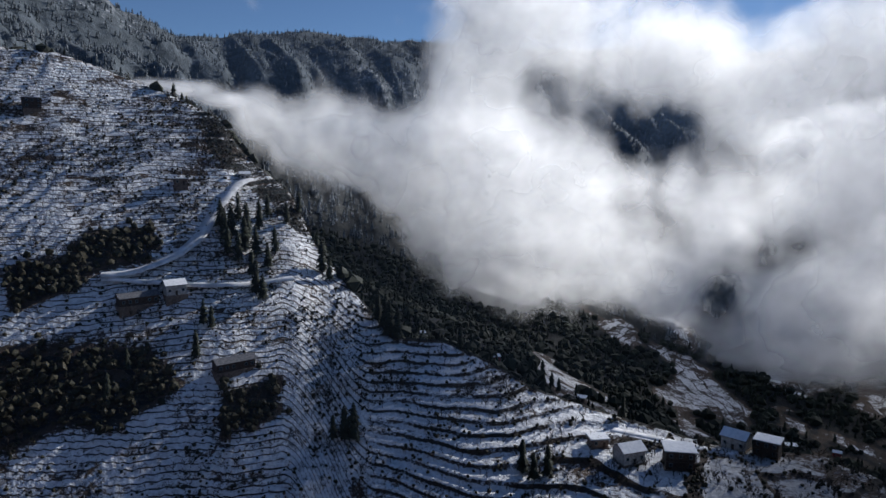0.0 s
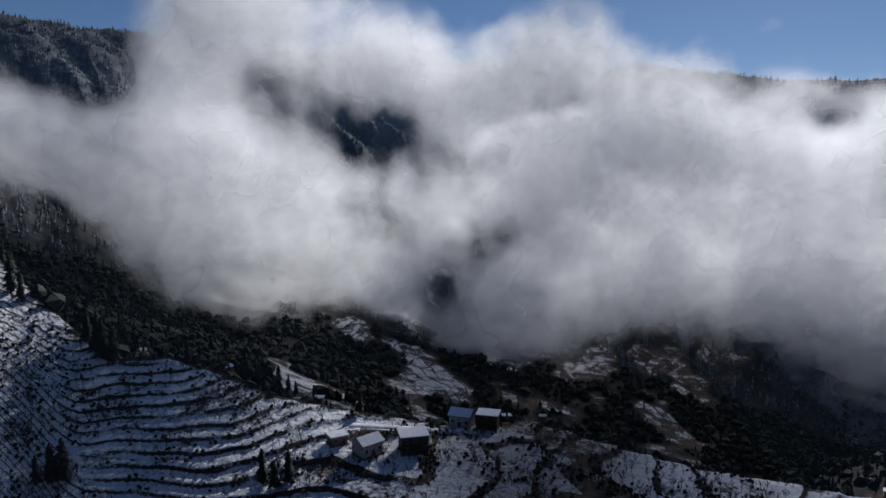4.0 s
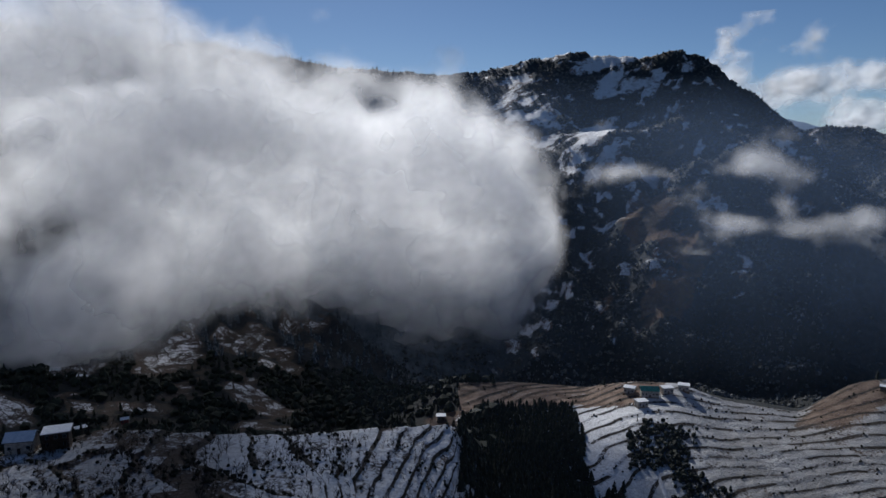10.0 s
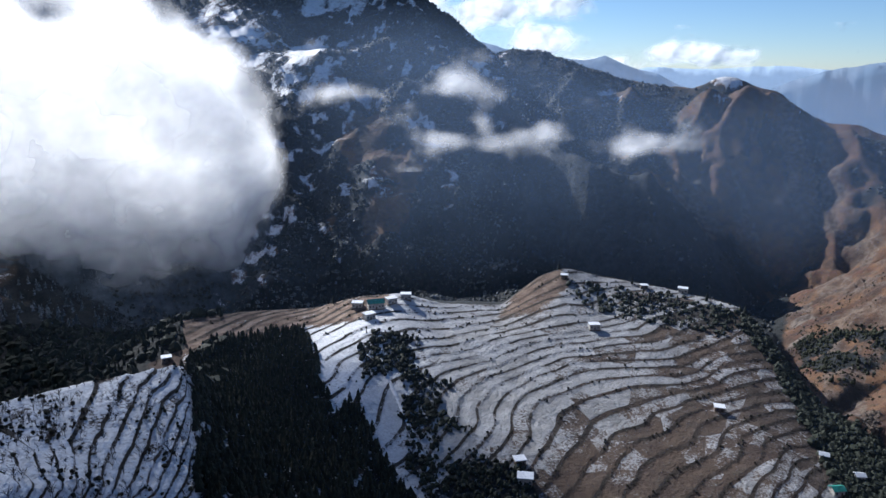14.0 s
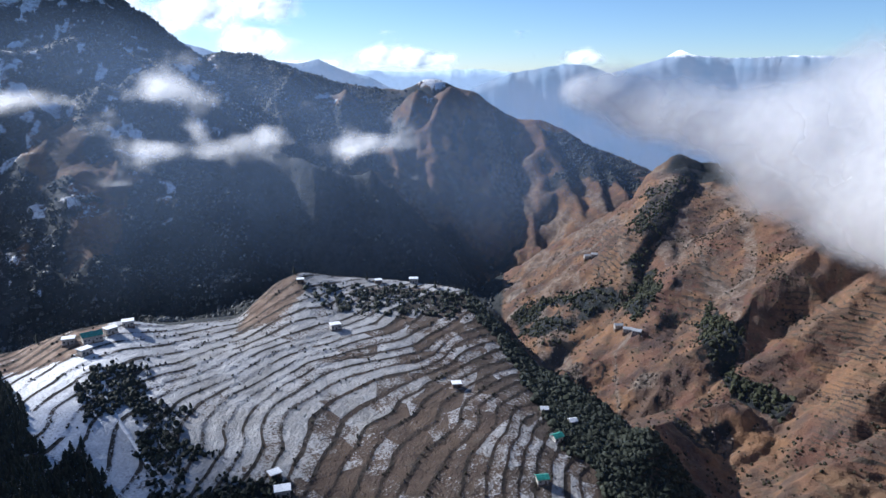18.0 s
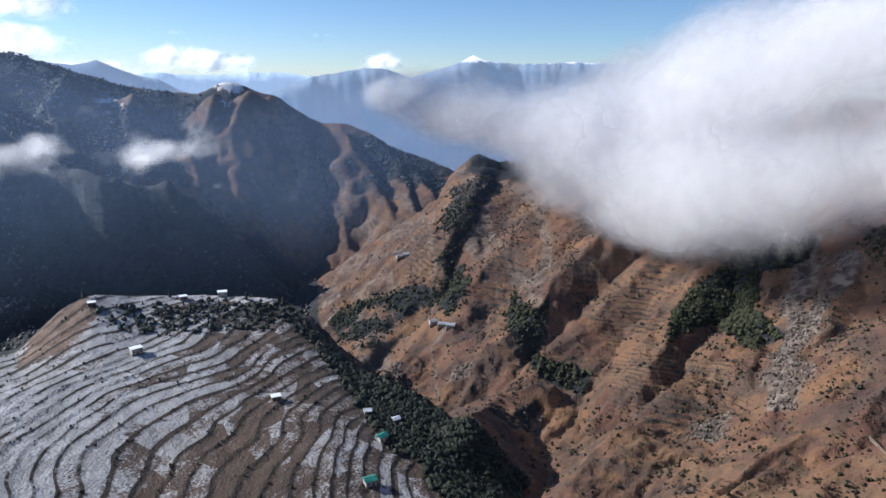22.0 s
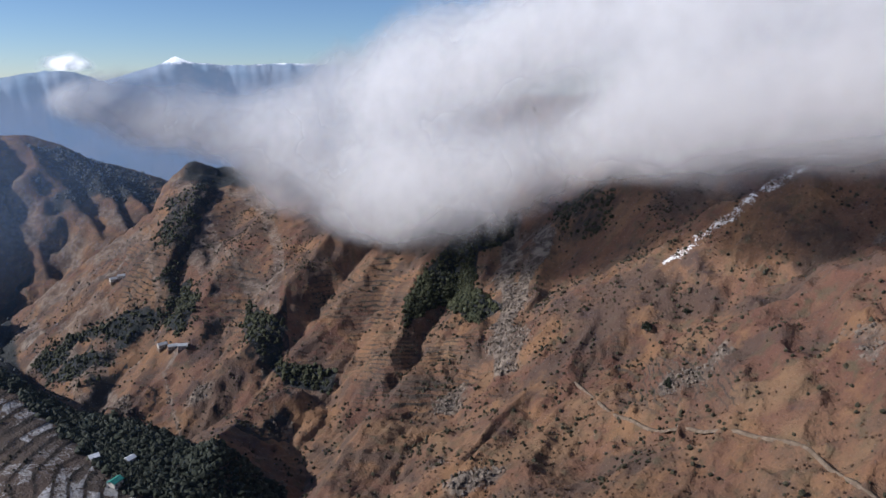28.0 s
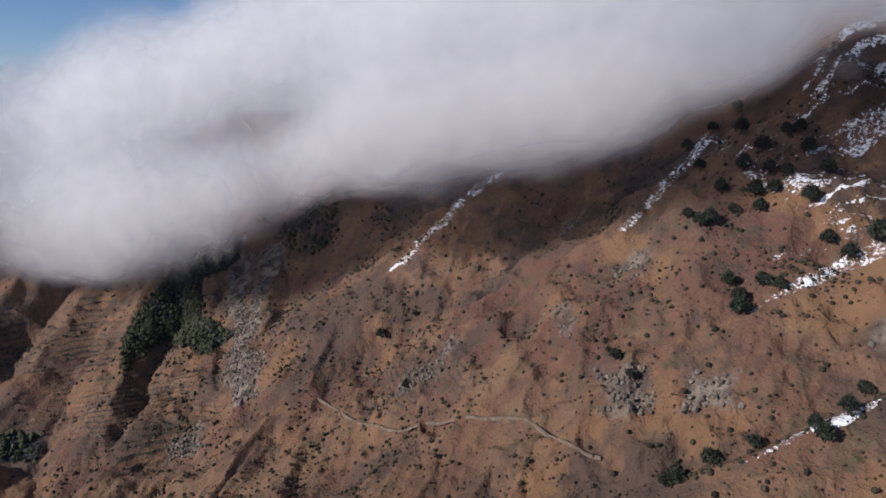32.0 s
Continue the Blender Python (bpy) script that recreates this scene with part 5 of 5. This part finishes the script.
# ---------------------------------------------------------------- single trees and bushes
def tree(seed, lean=1.0):
    """A ten metre deodar: tapered trunk, and tiers of drooping ragged boughs."""
    rng = np.random.RandomState(seed)
    top = tagged(new("tree"), "tall dark conifer with ragged drooping boughs on the snowy hill", "tree", "hill conifers")
    bm = bmesh.new()
    rings = []
    for z, r in ((-0.8, 0.26), (0.0, 0.22), (4, 0.15), (9.6, 0.03)):
        rings.append([bm.verts.new((r * math.cos(k * 1.047) + 0.05 * z * 0.1, r * math.sin(k * 1.047), z)) for k in range(6)])
    for p, q in zip(rings, rings[1:]):
        for k in range(6):
            bm.faces.new((p[k], p[(k + 1) % 6], q[(k + 1) % 6], q[k]))
    part("trunk", bm, BARK, top)
    v, f = [], []
    for tier in range(14):
        z = 1.4 + 8.4 * tier / 14
        reach = (2.5 * (1 - tier / 14.5) ** 0.8 + 0.25) * (0.75 + 0.5 * rng.rand())
        for k in range(9):
            t = 6.283 * k / 9 + tier * 0.7 + 0.4 * rng.rand()
            L = reach * (0.55 + 0.6 * rng.rand())
            c, s, w = math.cos(t), math.sin(t), 0.34 * L + 0.12
            b = len(v)
            v += [(0.1 * c, 0.1 * s, z + 0.35), (0.55 * L * c - w * s, 0.55 * L * s + w * c, z - 0.05 * L), (L * c, L * s, z - 0.28 * L), (0.55 * L * c + w * s, 0.55 * L * s - w * c, z - 0.05 * L),
                  (0.5 * L * c, 0.5 * L * s, z + 0.25)]
            f += [(b, b + 1, b + 4), (b + 1, b + 2, b + 4), (b + 2, b + 3, b + 4), (b + 3, b, b + 4)]
    me = mesh_from("crown", np.array(v), np.array(f), False)
    me.materials.append(PINE)
    new("crown", me).parent = top
    return top


TREES = [(-17.4, -5.9, 14), (-16.2, -6.0, 15), (-18.2, -5.0, 12), (-16.8, -4.6, 12), (-17.7, -7.2, 11), (-15.5, -7.4, 12), (-15.6, -10.6, 13), (-15.9, -9.0, 10), (-19.8, -12.6, 9), (-10.2, -9.0, 13),
         (-9.6, -9.6, 10), (-4.6, -14.4, 14), (-3.9, -14.6, 12), (-8.6, -22.5, 11), (-7.8, -22.6, 12), (-9.6, -22.4, 8), (8.6, -17.9, 13), (9.4, -18.2, 9), (7.0, -25.2, 10), (9.2, -25.2, 9),
         (8.0, -25.6, 8), (-25.6, -15.6, 7), (-27.1, -17.4, 8), (-14.5, -4.2, 10), (-13.0, -4.8, 9)]
TREES += [(-16.9, -7.8, 12), (-16.4, -6.8, 13), (-17.9, -6.2, 13), (-15.2, -5.2, 12), (-14.6, -8.4, 10), (-14.0, -7.2, 11), (-19.2, -13.0, 8), (-15.1, -11.0, 10), (-4.9, -13.6, 12), (-5.6, -13.0, 11), (10.0, -18.6, 8), (8.0, -17.6, 10)]
TREES += [(11.5, -19.0, 8), (17.5, -20.6, 8), (15.4, -20.4, 7), (-20.5, -15.2, 9), (-28.5, 7.9, 9), (-26.8, 7.4, 8), (-24.4, 6.5, 9), (-22.2, 5.8, 7), (-12.0, -4.0, 10), (1.5, -15.4, 8), (38.5, -22.6, 6),
          (44, -23.4, 6), (49, -23.3, 6), (62, -19.9, 7), (68.5, -19.7, 6), (71.5, -19.5, 6), (91.3, -16.5, 7), (97.5, -17.3, 7), (99.0, -18.5, 8), (103.5, -18.0, 7), (106.5, -18.8, 8)]
kinds = [tree(k) for k in (1, 2, 3)]
rng = np.random.RandomState(9)
for n, (a, el, h) in enumerate(TREES):
    p = on_land(a, el)
    m = pose(p.x, p.y, p.z - 0.2, 0, 0, rng.rand() * 360) @ Matrix.Diagonal((h / 8.5, h / 8.5, h / 7.5, 1))
    if n < 3:
        kinds[n].matrix_world = m
        late = kinds[n]
    else:
        base = kinds[n % 3]
        one = copy_thing(base, Matrix.Identity(4))
        one.matrix_basis = m


def bush(seed):
    """A round evergreen bush, one metre high, of many small leaf clumps."""
    rng = np.random.RandomState(seed)
    top = tagged(new("bush"), "round dark green bush on the dry brown slope", "bush", "slope bushes")
    v, f = [], []
    for k in range(640):
        d = rng.normal(size=3)
        d /= np.linalg.norm(d)
        d[2] = abs(d[2]) * 1.0 - 0.12
        rad = 0.42 + 0.16 * rng.rand() + 0.1 * math.sin(3 * d[0] + seed) * math.cos(4 * d[1])
        c = d * rad * (0.5 + 0.5 * rng.rand() ** 0.3) + np.array([0, 0, 0.42])
        b = len(v)
        for e in range(3):
            v.append(c + rng.normal(size=3) * 0.075)
        f.append((b, b + 1, b + 2))
    me = mesh_from("crown", np.array(v), np.array(f), False)
    me.materials.append(PINE)
    new("crown", me).parent = top
    bm = bmesh.new()
    rings = [[bm.verts.new((r * math.cos(k * 1.257), r * math.sin(k * 1.257), z)) for k in range(5)] for z, r in ((-0.2, 0.07), (0.5, 0.03))]
    for k in range(5):
        bm.faces.new((rings[0][k], rings[0][(k + 1) % 5], rings[1][(k + 1) % 5], rings[1][k]))
    part("stem", bm, BARK, top)
    return top


BUSHES = [(191.2, -17.0, 6), (190.3, -14.9, 5), (192.8, -14.6, 5), (194.0, -14.7, 4), (188.5, -10.2, 6), (187.8, -10.4, 5), (186.8, -9.8, 4), (191.6, -7.8, 6), (192.9, -7.5, 5), (190.6, -5.9, 6), (189.1, -7.7, 5),
          (187.5, -6.0, 5), (188.6, -0.8, 6), (190.2, -3.1, 6), (191.8, -4.4, 6), (194.9, -4.5, 6), (196.3, -5.9, 6), (195.4, -8.0, 6), (181.8, -21.6, 4), (183.1, -22.8, 3), (161.2, -20.2, 5), (164.2, -18.4, 3),
          (163.3, -24.4, 4), (190.1, -28.5, 5), (187.5, -30.2, 5), (193.4, -26.7, 4)]
BUSHES += [(198.3, -25.2, 5), (197.5, -24.4, 4), (199.6, -22.9, 5), (200.5, -21.3, 4), (200.0, -10.5, 7), (198.3, -11.9, 5), (193.4, -3.1, 5), (194.2, -2.8, 5), (192.0, -9.0, 5), (190.2, -9.2, 4), (193.6, -6.2, 5),
           (192.4, -6.0, 5), (188.2, -3.0, 5), (186.4, -4.5, 5), (189.8, -1.4, 5), (191.2, -16.0, 5), (186.6, -30.6, 4), (196.8, -11.0, 5)]
forms = [bush(k) for k in (1, 2, 3)]
for n, (a, el, h) in enumerate(BUSHES):
    p = on_land(a, el)
    k = h * 1.25
    m = pose(p.x, p.y, p.z - 0.1, 0, 0, rng.rand() * 360) @ Matrix.Diagonal((k * 1.05, k * 1.05, k * 1.35, 1))
    one = forms[n] if n < 3 else copy_thing(forms[n % 3], Matrix.Identity(4))
    one.matrix_basis = m
